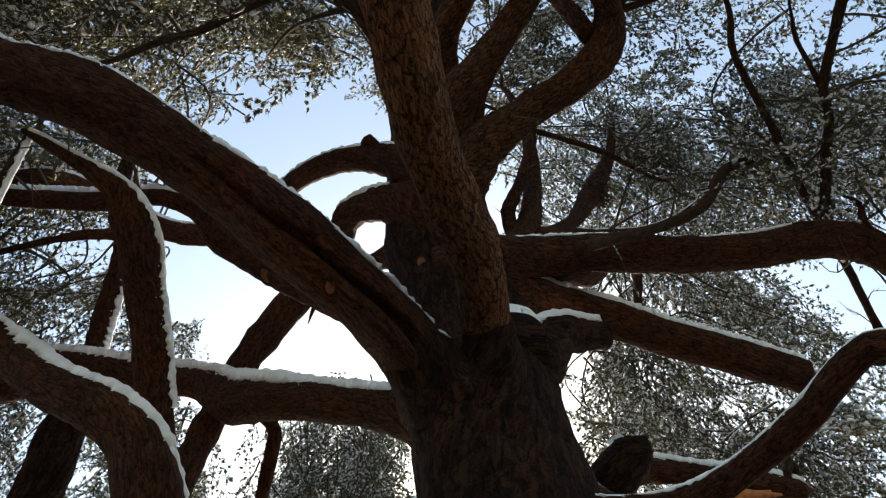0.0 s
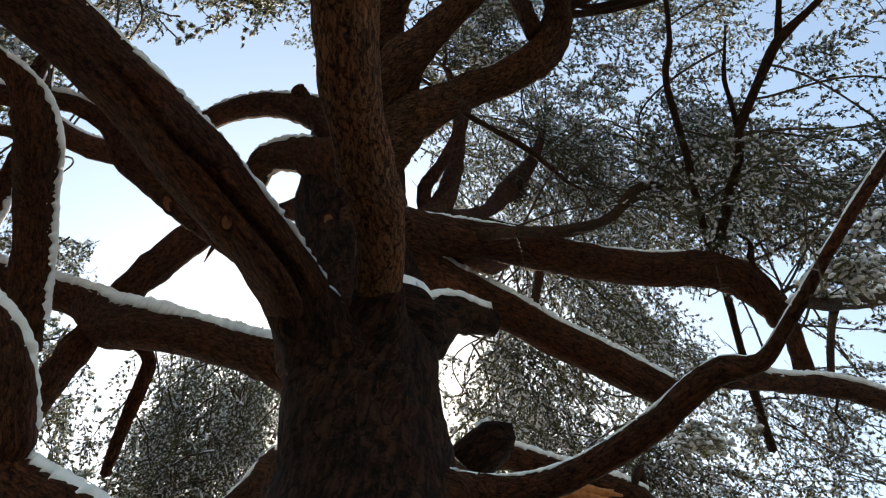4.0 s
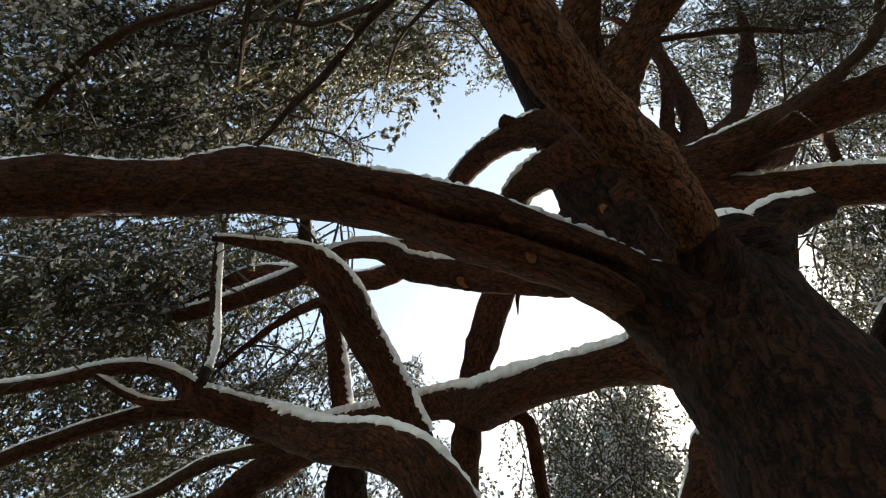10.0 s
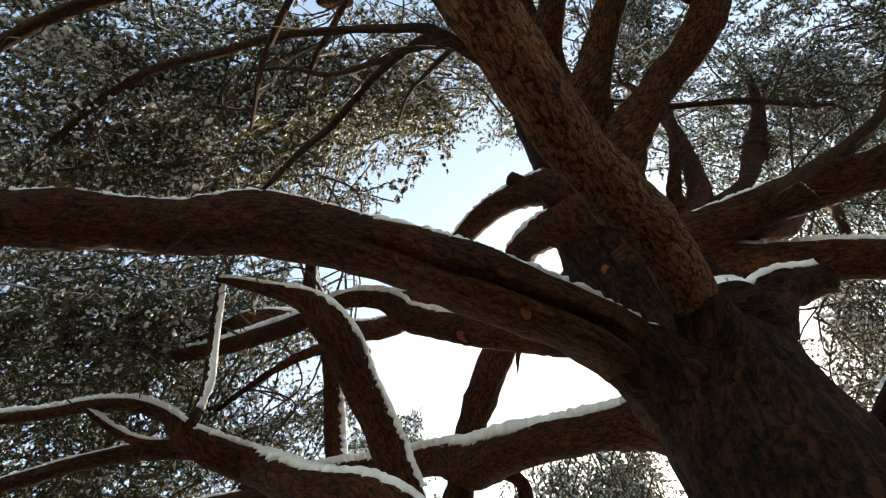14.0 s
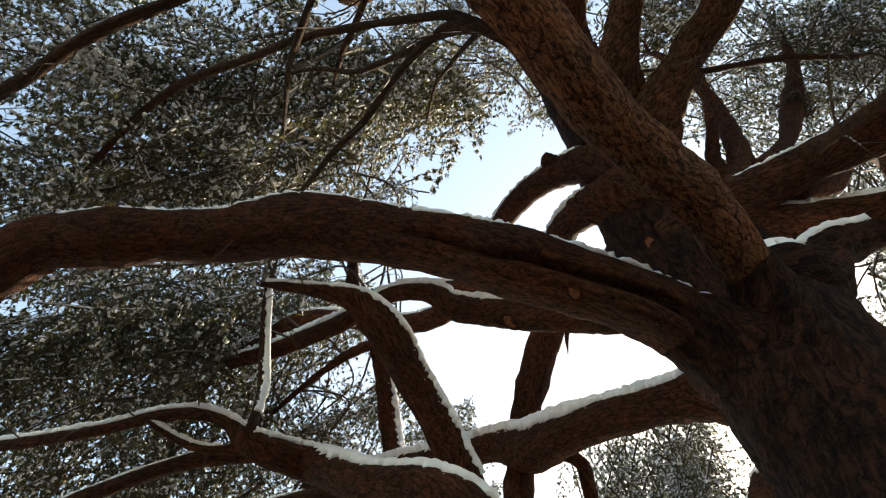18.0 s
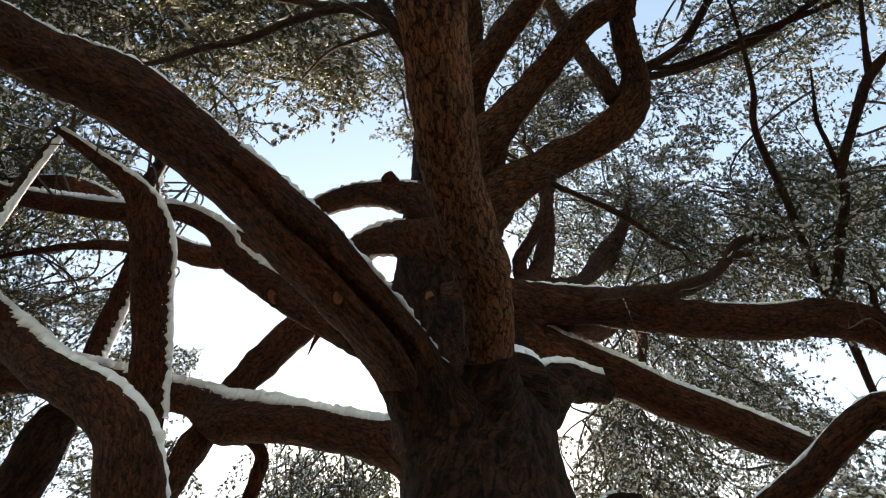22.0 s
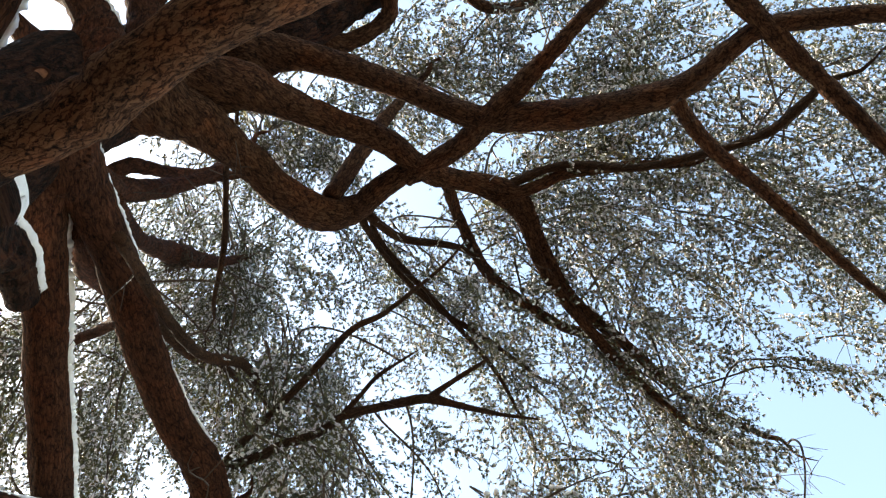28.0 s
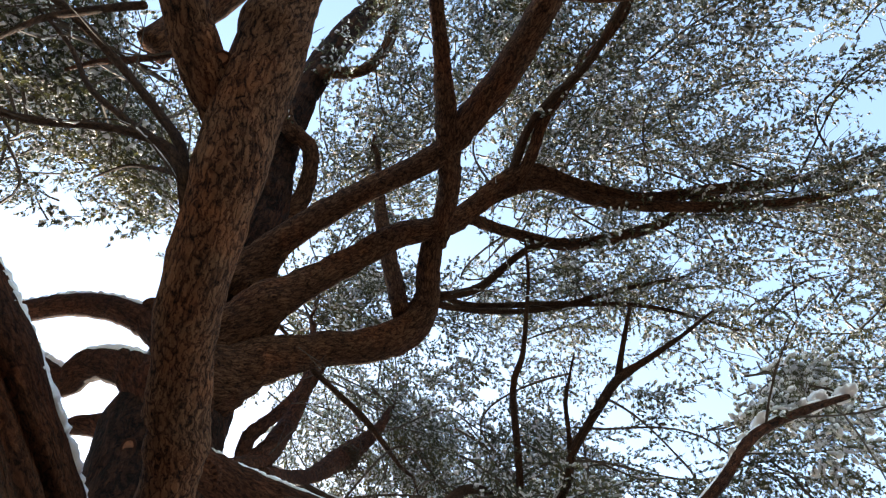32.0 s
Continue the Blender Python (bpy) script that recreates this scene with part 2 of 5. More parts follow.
def tube(ctrl, step, around, rough=0.06, groove=0.0, seed=0, tip=True, collar=0.5):
    """A limb: rings along the line, with swellings, ridges, and a seam where groove is set."""
    s = glide(ctrl, step)
    if TRUNK:
        # the limb swells into a collar where it leaves the trunk
        axis = TRUNK[0]
        for i in range(len(s)):
            d = np.linalg.norm(axis[:, :3] - s[i, :3], axis=1) - axis[:, 3]
            s[i, 3] *= 1 + collar * math.exp(-max(0.0, d.min()) / (0.75 * s[i, 3] + 0.02))
    LINES.append(s)
    n = len(s)
    t = np.gradient(s[:, :3], axis=0)
    t /= np.linalg.norm(t, axis=1)[:, None] + 1e-9
    side = np.cross(t[0], (0.3, 0.5, 0.8))
    side /= np.linalg.norm(side)
    verts, uvs, length = [], [], 0.0
    for i in range(n):
        if i:
            side = side - t[i] * (side @ t[i])
            side /= np.linalg.norm(side)
            length += np.linalg.norm(s[i, :3] - s[i - 1, :3])
        up = np.cross(t[i], side)
        r = s[i, 3]
        for k in range(around):
            a = 2 * math.pi * k / around
            d = math.cos(a) * side + math.sin(a) * up
            q = Vector(s[i, :3] + d * r)
            f = 1 + rough * 1.6 * noise.noise(q * (1.1 / max(r, 0.05)) * 0.35 + Vector((seed, 0, 0))) + rough * noise.noise(q * (2.6 / max(r, 0.05)) * 0.4 + Vector((0, seed, 0)))
            f += 0.5 * rough * math.sin(3 * a + seed + length * 0.8) * (0.5 + noise.noise(Vector((length * 1.3, seed, 2))))
            if r > 0.09:
                ridge = abs(noise.noise(Vector((math.cos(a) * r * 30, math.sin(a) * r * 30, length * 5 + seed))))
                f += (0.22 - ridge) * 0.055
            if groove:
                seam = d[0] * 0.65 - d[1] * 0.57 + d[2] * 0.49 - 0.12 + 0.1 * math.sin(length * 4.1) + 0.05 * math.sin(length * 11.0)
                face = d[0] * 0.1 - d[1] * 0.6 - d[2] * 0.79
                span = math.exp(-((length - 1.35) / 0.95) ** 4) if face > 0 else 0.0
                f -= groove * span * math.exp(-(seam / 0.13) ** 2)
                f += 0.12 * span * math.exp(-((seam + 0.45) / 0.25) ** 2)
            verts.append(s[i, :3] + d * r * f)
            uvs.append((a * r, length))
    faces = [(i * around + k, i * around + (k + 1) % around, (i + 1) * around + (k + 1) % around, (i + 1) * around + k) for i in range(n - 1) for k in range(around)]
    seams = [((k * s[i, 3] * 2 * math.pi / around, uvs[i * around][1]), ((k + 1) * s[i, 3] * 2 * math.pi / around, uvs[i * around][1]),
              ((k + 1) * s[i + 1, 3] * 2 * math.pi / around, uvs[(i + 1) * around][1]), (k * s[i + 1, 3] * 2 * math.pi / around, uvs[(i + 1) * around][1]))
             for i in range(n - 1) for k in range(around)]
    verts.append(s[0, :3])
    for k in range(around):
        faces.append(((k + 1) % around, k, len(verts) - 1))
        seams.append(((0, 0), (0.02, 0), (0.01, 0.02)))
    if tip:
        verts.append(s[-1, :3] + t[-1] * s[-1, 3] * 0.7)
        e = len(verts) - 1
        for k in range(around):
            faces.append(((n - 1) * around + k, (n - 1) * around + (k + 1) % around, e))
            seams.append(((0, 0), (0.02, 0), (0.01, 0.02)))
    return s, verts, faces, seams


def limb(name, ctrl, parent, mat, step=0.07, around=14, rough=0.06, groove=0.0, label="", collar=0.5):
    s, verts, faces, seams = tube(ctrl, step, around, rough, groove, seed=len(LINES) * 1.7, collar=collar)
    ob = mesh_object(name, verts, faces, [mat], parent)
    uv = ob.data.uv_layers.new(name="bark")
    uv.data.foreach_set("uv", np.array([c for f in seams for c in f], float).ravel())
    if label:
        tagged(ob, label)
    return ob, s


def snow_on(s, thick, seed, side=0.0, cover=0.62, skip=0.2):
    """Snow lying along the upper side of a limb: a low, crumbly ridge in stretches, with finely ragged edges."""
    n = len(s)
    t = np.gradient(s[:, :3], axis=0)
    t /= np.linalg.norm(t, axis=1)[:, None] + 1e-9
    fine, tf = [], []
    grain = 0.011
    for i in range(n - 1):
        k = max(1, int(np.linalg.norm(s[i + 1, :3] - s[i, :3]) / grain))
        for j in range(k):
            fine.append(s[i] + (s[i + 1] - s[i]) * j / k)
            tf.append(t[i] + (t[i + 1] - t[i]) * j / k)
    verts, faces, m = [], [], 9
    flecks, dice = [], np.random.default_rng(int(seed * 10))
    run, last = 0.0, False
    bias = np.array((0.9 * side, -0.35 * side, 1.0))
    for i, (p, d) in enumerate(zip(fine, tf)):
        d = d / np.linalg.norm(d)
        flat = math.hypot(d[0], d[1])
        up = bias - d * (bias @ d)
        up /= np.linalg.norm(up) + 1e-9
        across = np.cross(d, up)
        v = Vector(p[:3])
        coarse = noise.noise(v * 2.3 + Vector((seed, 0, 0)))
        crumb = noise.noise(v * 31 + Vector((0, seed, 3)))
        have = cover + 0.4 * coarse + 0.22 * noise.noise(v * 8 + Vector((0, seed, 0))) - max(0, 0.55 - flat) * (1.0 - 0.8 * side)
        have -= side * 0.75 * abs(noise.noise(v * 9 + Vector((seed, 7, 0)))) + side * 0.45 * abs(noise.noise(v * 26 + Vector((seed, 1, 0))))
        have = min(1.0, max(0.0, have * 1.5))
        run += np.linalg.norm(p[:3] - fine[max(0, i - 1)][:3])
        if run < skip or i == len(fine) - 1:
            have = 0
        half = radians(62 - 14 * side) * (0.45 + 0.55 * have) * (0.95 + 0.12 * noise.noise(v * 5 + Vector((0, 0, seed))) + (0.12 + 0.3 * side) * noise.noise(v * 24 + Vector((seed, 0, 0))))
        h = min(thick, 0.065) * (0.55 + 0.5 * have + 0.25 * coarse + 0.16 * crumb)
        if have > 0.1:
            ring = []
            lean = [0.4 * noise.noise(v * 40 + Vector((3, seed, 0))) + 0.2 * noise.noise(v * 90), 0.4 * noise.noise(v * 40 + Vector((-3, seed, 0))) + 0.12 * noise.noise(v * 90 + Vector((9, 0, 0)))]
            for k in range(m):
                w = -1 + 2 * k / (m - 1)
                a = w * half * (1 + lean[0 if w > 0 else 1] * abs(w))
                lift = h * (1 - abs(w) ** 3) ** 0.5 * (1 + 0.3 * noise.noise(v * 45 + Vector((0, w * 2, seed))))
                ring.append(len(verts))
                verts.append(p[:3] + (across * math.sin(a) + up * math.cos(a)) * (p[3] * 0.985 + lift))
            ring.append(len(verts))
            verts.append(p[:3] + up * p[3] * 0.8)
            if dice.uniform() < 0.12:
                b = (half + dice.uniform(0.0, 0.35)) * (1 if dice.uniform() < 0.5 else -1)
                flecks.append((p[:3] + (across * math.sin(b) + up * math.cos(b)) * p[3], dice.uniform(0.003, 0.009)))
            if last:
                mm = m + 1
                for k in range(mm):
                    faces.append((last[k], last[(k + 1) % mm], ring[(k + 1) % mm], ring[k]))
            else:
                faces.append(tuple(ring))
            last = ring
        else:
            if last:
                faces.append(tuple(reversed(last)))
            last = False
    for c, r in flecks:
        k = len(verts)
        o = dice.uniform(0.6, 1.5, 6) * r
        verts.extend(c + np.array(q) for q in ((o[0], 0, 0), (0, o[1], 0), (-o[2], 0, 0), (0, -o[3], 0), (0, 0, o[4]), (0, 0, -o[5])))
        for e in range(4):
            faces.append((k + e, k + (e + 1) % 4, k + 4))
            faces.append((k + (e + 1) % 4, k + e, k + 5))
    return verts, faces


def snow_strip(s, thick, seed, side=0.0, cover=0.62, skip=0.2):
    verts, faces = snow_on(s, thick, seed, side, cover, skip)
    if len(faces) > 3:
        ob = mesh_object("snow_strip", verts, faces, [snow_mat])
        tagged(ob, "white snow lying along the top of a cedar limb", "snow", "snow on limbs")


def scar(at, facing, r, parent):
    """An old pruning cut: a raised collar of bark round a slightly hollow oval of orange wood, on the limb's face nearest to the place given."""
    z = Vector(facing)
    best, place, start = 1e9, Vector(at), Vector(at) + z * 0.8
    for ob in parent.children:
        hit, p, normal, _ = ob.ray_cast(start, -z, distance=1.6)
        if hit and (p - start).length < best:
            best, place, z_new = (p - start).length, p, (normal + z).normalized()
    z = z_new if best < 1e8 else z
    m = z.to_track_quat("Z", "Y").to_matrix().to_4x4()
    m.translation = place
    verts, faces = [], []
    prof = [(0.0, 0.06), (0.45, 0.06), (0.8, 0.08), (1.0, 0.2), (1.2, 0.08), (1.35, -0.5)]
    n = 20
    for q, h in prof:
        for k in range(n):
            a = 2 * math.pi * k / n
            w = 1 + 0.1 * noise.noise(Vector((math.cos(a) * 1.5, math.sin(a) * 1.5, r * 90)))
            verts.append(m @ Vector((math.cos(a) * q * r * w * 0.8, math.sin(a) * q * r * w * 1.15, h * r)))
    for i in range(len(prof) - 1):
        for k in range(n):
            faces.append((i * n + k, i * n + (k + 1) % n, (i + 1) * n + (k + 1) % n, (i + 1) * n + k))
    index = [0 if f[3] // n < 3 else 1 for f in faces]
    ob = mesh_object("pruning_scar", verts, faces, [cut_wood, bark_limb], parent, index)
    tagged(ob, "orange pruning scar with a bark collar")


# ---- foliage ----
def tuft(v, f, mi, p, way, count, size, width, core, rng):
    """A dense tuft: a small dark knot of packed needles, and single needles standing out of it all round."""
    k = len(v)
    if core:
        side = np.cross(way, rng.normal(size=3))
        side /= np.linalg.norm(side) + 1e-9
        up = np.cross(way, side)
        for j in range(3):
            a = 2.094 * j + rng.uniform(-0.5, 0.5)
            v.append(p + (side * math.cos(a) + up * math.sin(a)) * core * rng.uniform(0.7, 1.2))
        v.append(p - way * core * rng.uniform(0.9, 1.7))
        v.append(p + way * core * rng.uniform(1.1, 2.2))
        for j in range(3):
            f.append((k + (j + 1) % 3, k + j, k + 3))
            f.append((k + j, k + (j + 1) % 3, k + 4))
            mi.extend((0, 0))
    n = rng.normal(size=(count, 3)) + way * 0.55
    n /= np.linalg.norm(n, axis=1)[:, None] + 1e-9
    s = np.cross(n, rng.normal(size=(count, 3)))
    s *= width / (np.linalg.norm(s, axis=1)[:, None] + 1e-9)
    b = p + n * core * 0.4 + np.outer(rng.uniform(-1, 1.4, count), way) * size * 0.55
    e = b + n * size * rng.uniform(0.7, 1.25, (count, 1))
    for q in range(count):
        k = len(v)
        v.extend((b[q] - s[q], b[q] + s[q], e[q]))
        f.append((k, k + 1, k + 2))
        mi.append(0)


def lump(v, f, mi, p, r, rng, fine=False, along=None):
    """A small cap of snow, in a few facets or, close by, rounded."""
    k = len(v)
    sx, sy, sz = r * rng.uniform(0.8, 1.8), r * rng.uniform(0.7, 1.1), r * rng.uniform(0.45, 0.8)
    a = rng.uniform(0, 3.1) if along is None else along
    ca, sa = math.cos(a), math.sin(a)
    n = 7 if fine else 4
    levels = ((0.75, -0.3), (1.0, 0.15), (0.6, 0.75)) if fine else ((1.0, 0.0),)
    for q, h in levels:
        for j in range(n):
            b = 2 * math.pi * (j + 0.4 * rng.uniform(-1, 1)) / n
            w = q * rng.uniform(0.8, 1.2)
            x, y = math.cos(b) * w * sx, math.sin(b) * w * sy
            v.append(p + np.array((ca * x - sa * y, sa * x + ca * y, (h + rng.uniform(-0.12, 0.12)) * sz)))
    v.append(p - np.array((0, 0, sz * 0.5)))
    v.append(p + np.array((0, 0, sz)))
    last = len(levels) - 1
    for j in range(n):
        c, d = j, (j + 1) % n
        f.append((k + d, k + c, k + n * (last + 1)))
        f.append((k + last * n + c, k + last * n + d, k + n * (last + 1) + 1))
        mi.extend((2, 2))
        for e in range(last):
            f.append((k + e * n + c, k + e * n + d, k + e * n + n + d))
            f.append((k + e * n + c, k + e * n + n + d, k + e * n + n + c))
            mi.extend((2, 2))


def stick(v, f, mi, a, b, w):
    o = np.cross(b - a, (0, 0, 1.0))
    o = o / (np.linalg.norm(o) + 1e-9) * w
    z = np.array((0, 0, w))
    k = len(v)
    v.extend((a + o, a - o * 0.5 + z, a - o * 0.5 - z, b))
    f.extend(((k, k + 1, k + 3), (k + 1, k + 2, k + 3), (k + 2, k, k + 3)))
    mi.extend((1, 1, 1))


def spray(rng, length=0.55, snow=0.5, twigs=12, needle=0.038, width=0.0056, per=5, core=0.0148, gap=0.052, cap=0.024, fine=False):
    """One flat, drooping spray: a twig with side twigs, dense tufts of needles along them, and small caps of snow. Gives triangles and their material."""
    v, f, mi = [], [], []

    def axis(s):
        return np.array((s, 0.05 * length * math.sin(s * 9 / length * 0.6), -0.55 * s * s))

    for j in range(twigs):
        s = length * (j + 0.3) / twigs
        p = axis(s)
        if j % 3 == 0:
            stick(v, f, mi, axis(s - length / twigs), axis(s + length / twigs * 2.4), 0.0045)
        ln = length * (0.36 - 0.2 * j / twigs) * rng.uniform(0.6, 1.3)
        ang = radians(rng.uniform(20, 60)) * (1 if j % 2 else -1)
        tip = p + np.array((math.cos(ang) * ln, math.sin(ang) * ln, -0.42 * ln - 0.8 * ln * ln + rng.uniform(-0.03, 0.03)))
        if j % 2:
            stick(v, f, mi, p, tip, 0.0026)
        way = (tip - p) / (np.linalg.norm(tip - p) + 1e-9)
        m = max(1, int(ln / gap + 0.5))
        for q in range(m):
            c = p + (tip - p) * (q + rng.uniform(0.5, 1.0)) / m + rng.normal(size=3) * 0.006
            big = rng.uniform(0.7, 1.3)
            tuft(v, f, mi, c, way, per, needle * big, width, core * big, rng)
            if rng.uniform() < snow:
                lump(v, f, mi, c + np.array((rng.normal() * 0.012, rng.normal() * 0.012, core + cap * 0.3)), cap * rng.uniform(0.5, 1.3), rng, fine, ang)
    return np.array(v), np.array(f), np.array(mi)


SPRAY_RNG = np.random.default_rng(5)
SPRAYS = [spray(SPRAY_RNG, SPRAY_RNG.uniform(0.48, 0.72), 0.25 + 0.085 * k) for k in range(9)]
NEAR_SPRAYS = [spray(SPRAY_RNG, 0.34 + 0.05 * k, 0.6, 9, 0.036, 0.002, 24, 0.008, 0.036, 0.03, True) for k in range(4)]


class Leafage:
    """Gathers sprays and twigs, and joins them into one mesh."""

    def __init__(self):
        self.v, self.f, self.m, self.n = [], [], [], 0

    def add(self, v, f, m):
        self.v.append(v)
        self.f.append(f + self.n)
        self.m.append(m)
        self.n += len(v)

    def build(self, name, parent, mats, label):
        v, f, m = np.concatenate(self.v), np.concatenate(self.f), np.concatenate(self.m)
        me = bpy.data.meshes.new(name)
        me.vertices.add(len(v))
        me.vertices.foreach_set("co", v.astype(np.float32).ravel())
        me.loops.add(f.size)
        me.loops.foreach_set("vertex_index", f.astype(np.int32).ravel())
        me.polygons.add(len(f))
        me.polygons.foreach_set("loop_start", np.arange(0, f.size, 3, dtype=np.int32))
        me.polygons.foreach_set("material_index", m.astype(np.int32))
        me.polygons.foreach_set("use_smooth", m == 2)
        for mat in mats:
            me.materials.append(mat)
        me.update(calc_edges=True)
        ob = new(name, me)
        ob.parent = parent
        return tagged(ob, label, kind="stuff")


def twig_line(pts, r0, r1):
    """A thin three-sided twig along points."""
    pts = np.array(pts)
    n = len(pts)
    d = np.gradient(pts, axis=0)
    v, f = [], []
    for i in range(n):
        t = d[i] / (np.linalg.norm(d[i]) + 1e-9)
        a = np.cross(t, (0.2, 0.3, 0.9))
        a /= np.linalg.norm(a) + 1e-9
        b = np.cross(t, a)
        r = r0 + (r1 - r0) * i / (n - 1)
        v.extend(pts[i] + r * (math.cos(k * 2.094) * a + math.sin(k * 2.094) * b) for k in range(3))
    for i in range(n - 1):
        for k in range(3):
            a, b, c, e = i * 3 + k, i * 3 + (k + 1) % 3, i * 3 + 3 + (k + 1) % 3, i * 3 + 3 + k
            f.extend(((a, b, c), (a, c, e)))
    return np.array(v), np.array(f), np.full(len(f), 1)


def snow_line(pts, rng, thick=1.0):
    """Broken ridges of snow lying on top of a twig."""
    v, f, m, n = [], [], [], 0
    for i in range(len(pts) - 1):
        if rng.uniform() < 0.45:
            continue
        a, e = np.array(pts[i]), np.array(pts[i + 1])
        a, e = a + (e - a) * rng.uniform(0, 0.3), e - (e - a) * rng.uniform(0, 0.3)
        q = [a + (e - a) * w + np.array((0, 0, 0.013 * thick)) + rng.normal(size=3) * 0.003 for w in (0, 0.3, 0.65, 1)]
        tv, tf, _ = twig_line(q, rng.uniform(0.009, 0.015) * thick, rng.uniform(0.005, 0.011) * thick)
        v.append(tv)
        f.append(tf + n)
        n += len(tv)
    if not v:
        return np.zeros((0, 3)), np.zeros((0, 3), int), np.zeros(0, int)
    f = np.concatenate(f)
    return np.concatenate(v), f, np.full(len(f), 2)


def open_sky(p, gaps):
    """Whether a place lies in one of the crown's gaps: (x, y, z, r) at the gap's middle, a cone that widens from the
    camera's standing point to fit its view.
    """
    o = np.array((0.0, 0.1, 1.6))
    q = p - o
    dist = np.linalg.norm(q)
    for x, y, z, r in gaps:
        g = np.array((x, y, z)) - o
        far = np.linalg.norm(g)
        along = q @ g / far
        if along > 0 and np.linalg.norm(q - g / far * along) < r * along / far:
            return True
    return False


def foliage(name, parent, masses, gaps, stem, seed, mats, label, density=1.0, size=1.0, springs=None, sheltered=False, hole=-0.2):
    """Boughs with sprays on both sides, filling rounded masses (x, y, z, r); each bough springs from the nearest limb by a thin twig."""
    rng = np.random.default_rng(seed)
    leaf = Leafage()
    for x, y, z, r in masses:
        c = np.array((x, y, z))
        far = np.linalg.norm(c - (0, 0, 1.6))
        count = max(3, int(density * 3.9 * (r / 0.8) ** 2 + 0.5))
        heading = rng.normal() * 0.3
        for _ in range(count):
            d = rng.normal(size=3)
            mid = c + d / np.linalg.norm(d) * r * rng.uniform(0, 1) ** 0.5
            if noise.noise(Vector(mid) * 1.5 + Vector((3, 1, 7))) < hole + 0.06:
                continue
            out = mid - np.array((stem[0], stem[1], mid[2]))
            yaw = math.atan2(out[1], out[0]) + heading + rng.normal() * 0.35
            ln = rng.uniform(1.1, 2.0) * size * min(1.0, 0.45 + 0.6 * r) * (0.27 if far < 5.6 else 1.0)
            fall = rng.uniform(-0.05, 0.45)
            way = np.array((math.cos(yaw), math.sin(yaw), -fall - 0.08))
            bow = np.array((-math.sin(yaw), math.cos(yaw), 0)) * rng.normal() * 0.12 * ln
            pts = [mid + way * (w - 0.5) * ln + bow * 4 * w * (1 - w) + np.array((0, 0, -0.18 * (w * ln) ** 2)) + rng.normal(size=3) * 0.012 for w in np.linspace(0, 1, 7)]
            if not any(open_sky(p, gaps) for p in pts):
                leaf.add(*twig_line(pts, (0.006 if far < 5.6 else 0.013) * size, 0.003))
                if far > 5.6:
                    leaf.add(*snow_line(pts, rng))
                if springs is not None:
                    gap2 = ((springs - pts[0]) ** 2).sum(1)
                    near = np.flatnonzero(gap2 < max(gap2.min() * 1.6, 1.2))
                    k = int(near[int(rng.integers(len(near)))])
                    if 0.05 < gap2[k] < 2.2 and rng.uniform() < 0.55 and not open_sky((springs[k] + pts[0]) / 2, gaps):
                        a, e = springs[k], pts[0]
                        span = math.sqrt(gap2[k])
                        c1 = a + (e - a) * 0.35 + rng.normal(size=3) * 0.08 * span + np.array((0, 0, 0.12 * span))
                        c2 = e - (pts[1] - pts[0]) / (np.linalg.norm(pts[1] - pts[0]) + 1e-9) * 0.4 * span
                        leaf.add(*twig_line([a * (1 - w) ** 3 + c1 * 3 * w * (1 - w) ** 2 + c2 * 3 * w * w * (1 - w) + e * w ** 3 for w in np.linspace(0, 1, 12)], *((0.007, 0.005) if far < 5.6 else (0.014, 0.010))))
            k = max(4, int(ln * 5.4 / size))
            for j in range(k):
                w = (j + 0.6) / k
                p = np.array([np.interp(w, np.linspace(0, 1, 7), [q[i] for q in pts]) for i in range(3)])
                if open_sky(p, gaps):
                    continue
                v, f, m = NEAR_SPRAYS[int(rng.integers(4))] if far < 5.6 else SPRAYS[int(rng.integers(2 if sheltered else len(SPRAYS)))]
                turn = yaw + (1 if j % 2 else -1) * rng.uniform(0.35, 0.95) * (0.2 if j == k - 1 else 1)
                rot = np.array(Euler((rng.normal() * 0.25, 0.5 + rng.normal() * 0.3, turn)).to_matrix())
                leaf.add((v * size * rng.uniform(0.65, 1.05) * (0.62 if far < 5.6 else 1.0)) @ rot.T + p, f, m)
    return leaf.build(name, parent, mats, label)


# ---- ground ----
def ground_material():
    """The unseen ground: brown as needle litter, with patches of thin snow, kept dark to cut bounced light."""
    m, nt, p = material("unseen_ground")
    tc = nt.nodes.new("ShaderNodeTexCoord")
    n1 = node(nt, "TexNoise", Scale=0.9, Detail=7.0, Roughness=0.65)
    n2 = node(nt, "TexNoise", Scale=30.0, Detail=5.0)
    nt.links.new(tc.outputs["Object"], n1.inputs["Vector"])
    nt.links.new(tc.outputs["Object"], n2.inputs["Vector"])
    litter = ramp(nt, n2.outputs["Fac"], [(0.3, (0.04, 0.026, 0.016)), (0.7, (0.12, 0.08, 0.048))])
    cover = ramp(nt, n1.outputs["Fac"], [(0.58, (0, 0, 0)), (0.66, (1, 1, 1))])
    mx = nt.nodes.new("ShaderNodeMix")
    mx.data_type = "RGBA"
    nt.links.new(cover.outputs[0], mx.inputs["Factor"])
    nt.links.new(litter.outputs[0], mx.inputs["A"])
    mx.inputs["B"].default_value = (0.82, 0.84, 0.87, 1)
    nt.links.new(mx.outputs["Result"], p.inputs["Base Color"])
    p.inputs["Roughness"].default_value = 0.85
    b = node(nt, "Bump", Strength=0.8, Distance=0.03)
    nt.links.new(n2.outputs["Fac"], b.inputs["Height"])
    nt.links.new(b.outputs[0], p.inputs["Normal"])
    return m


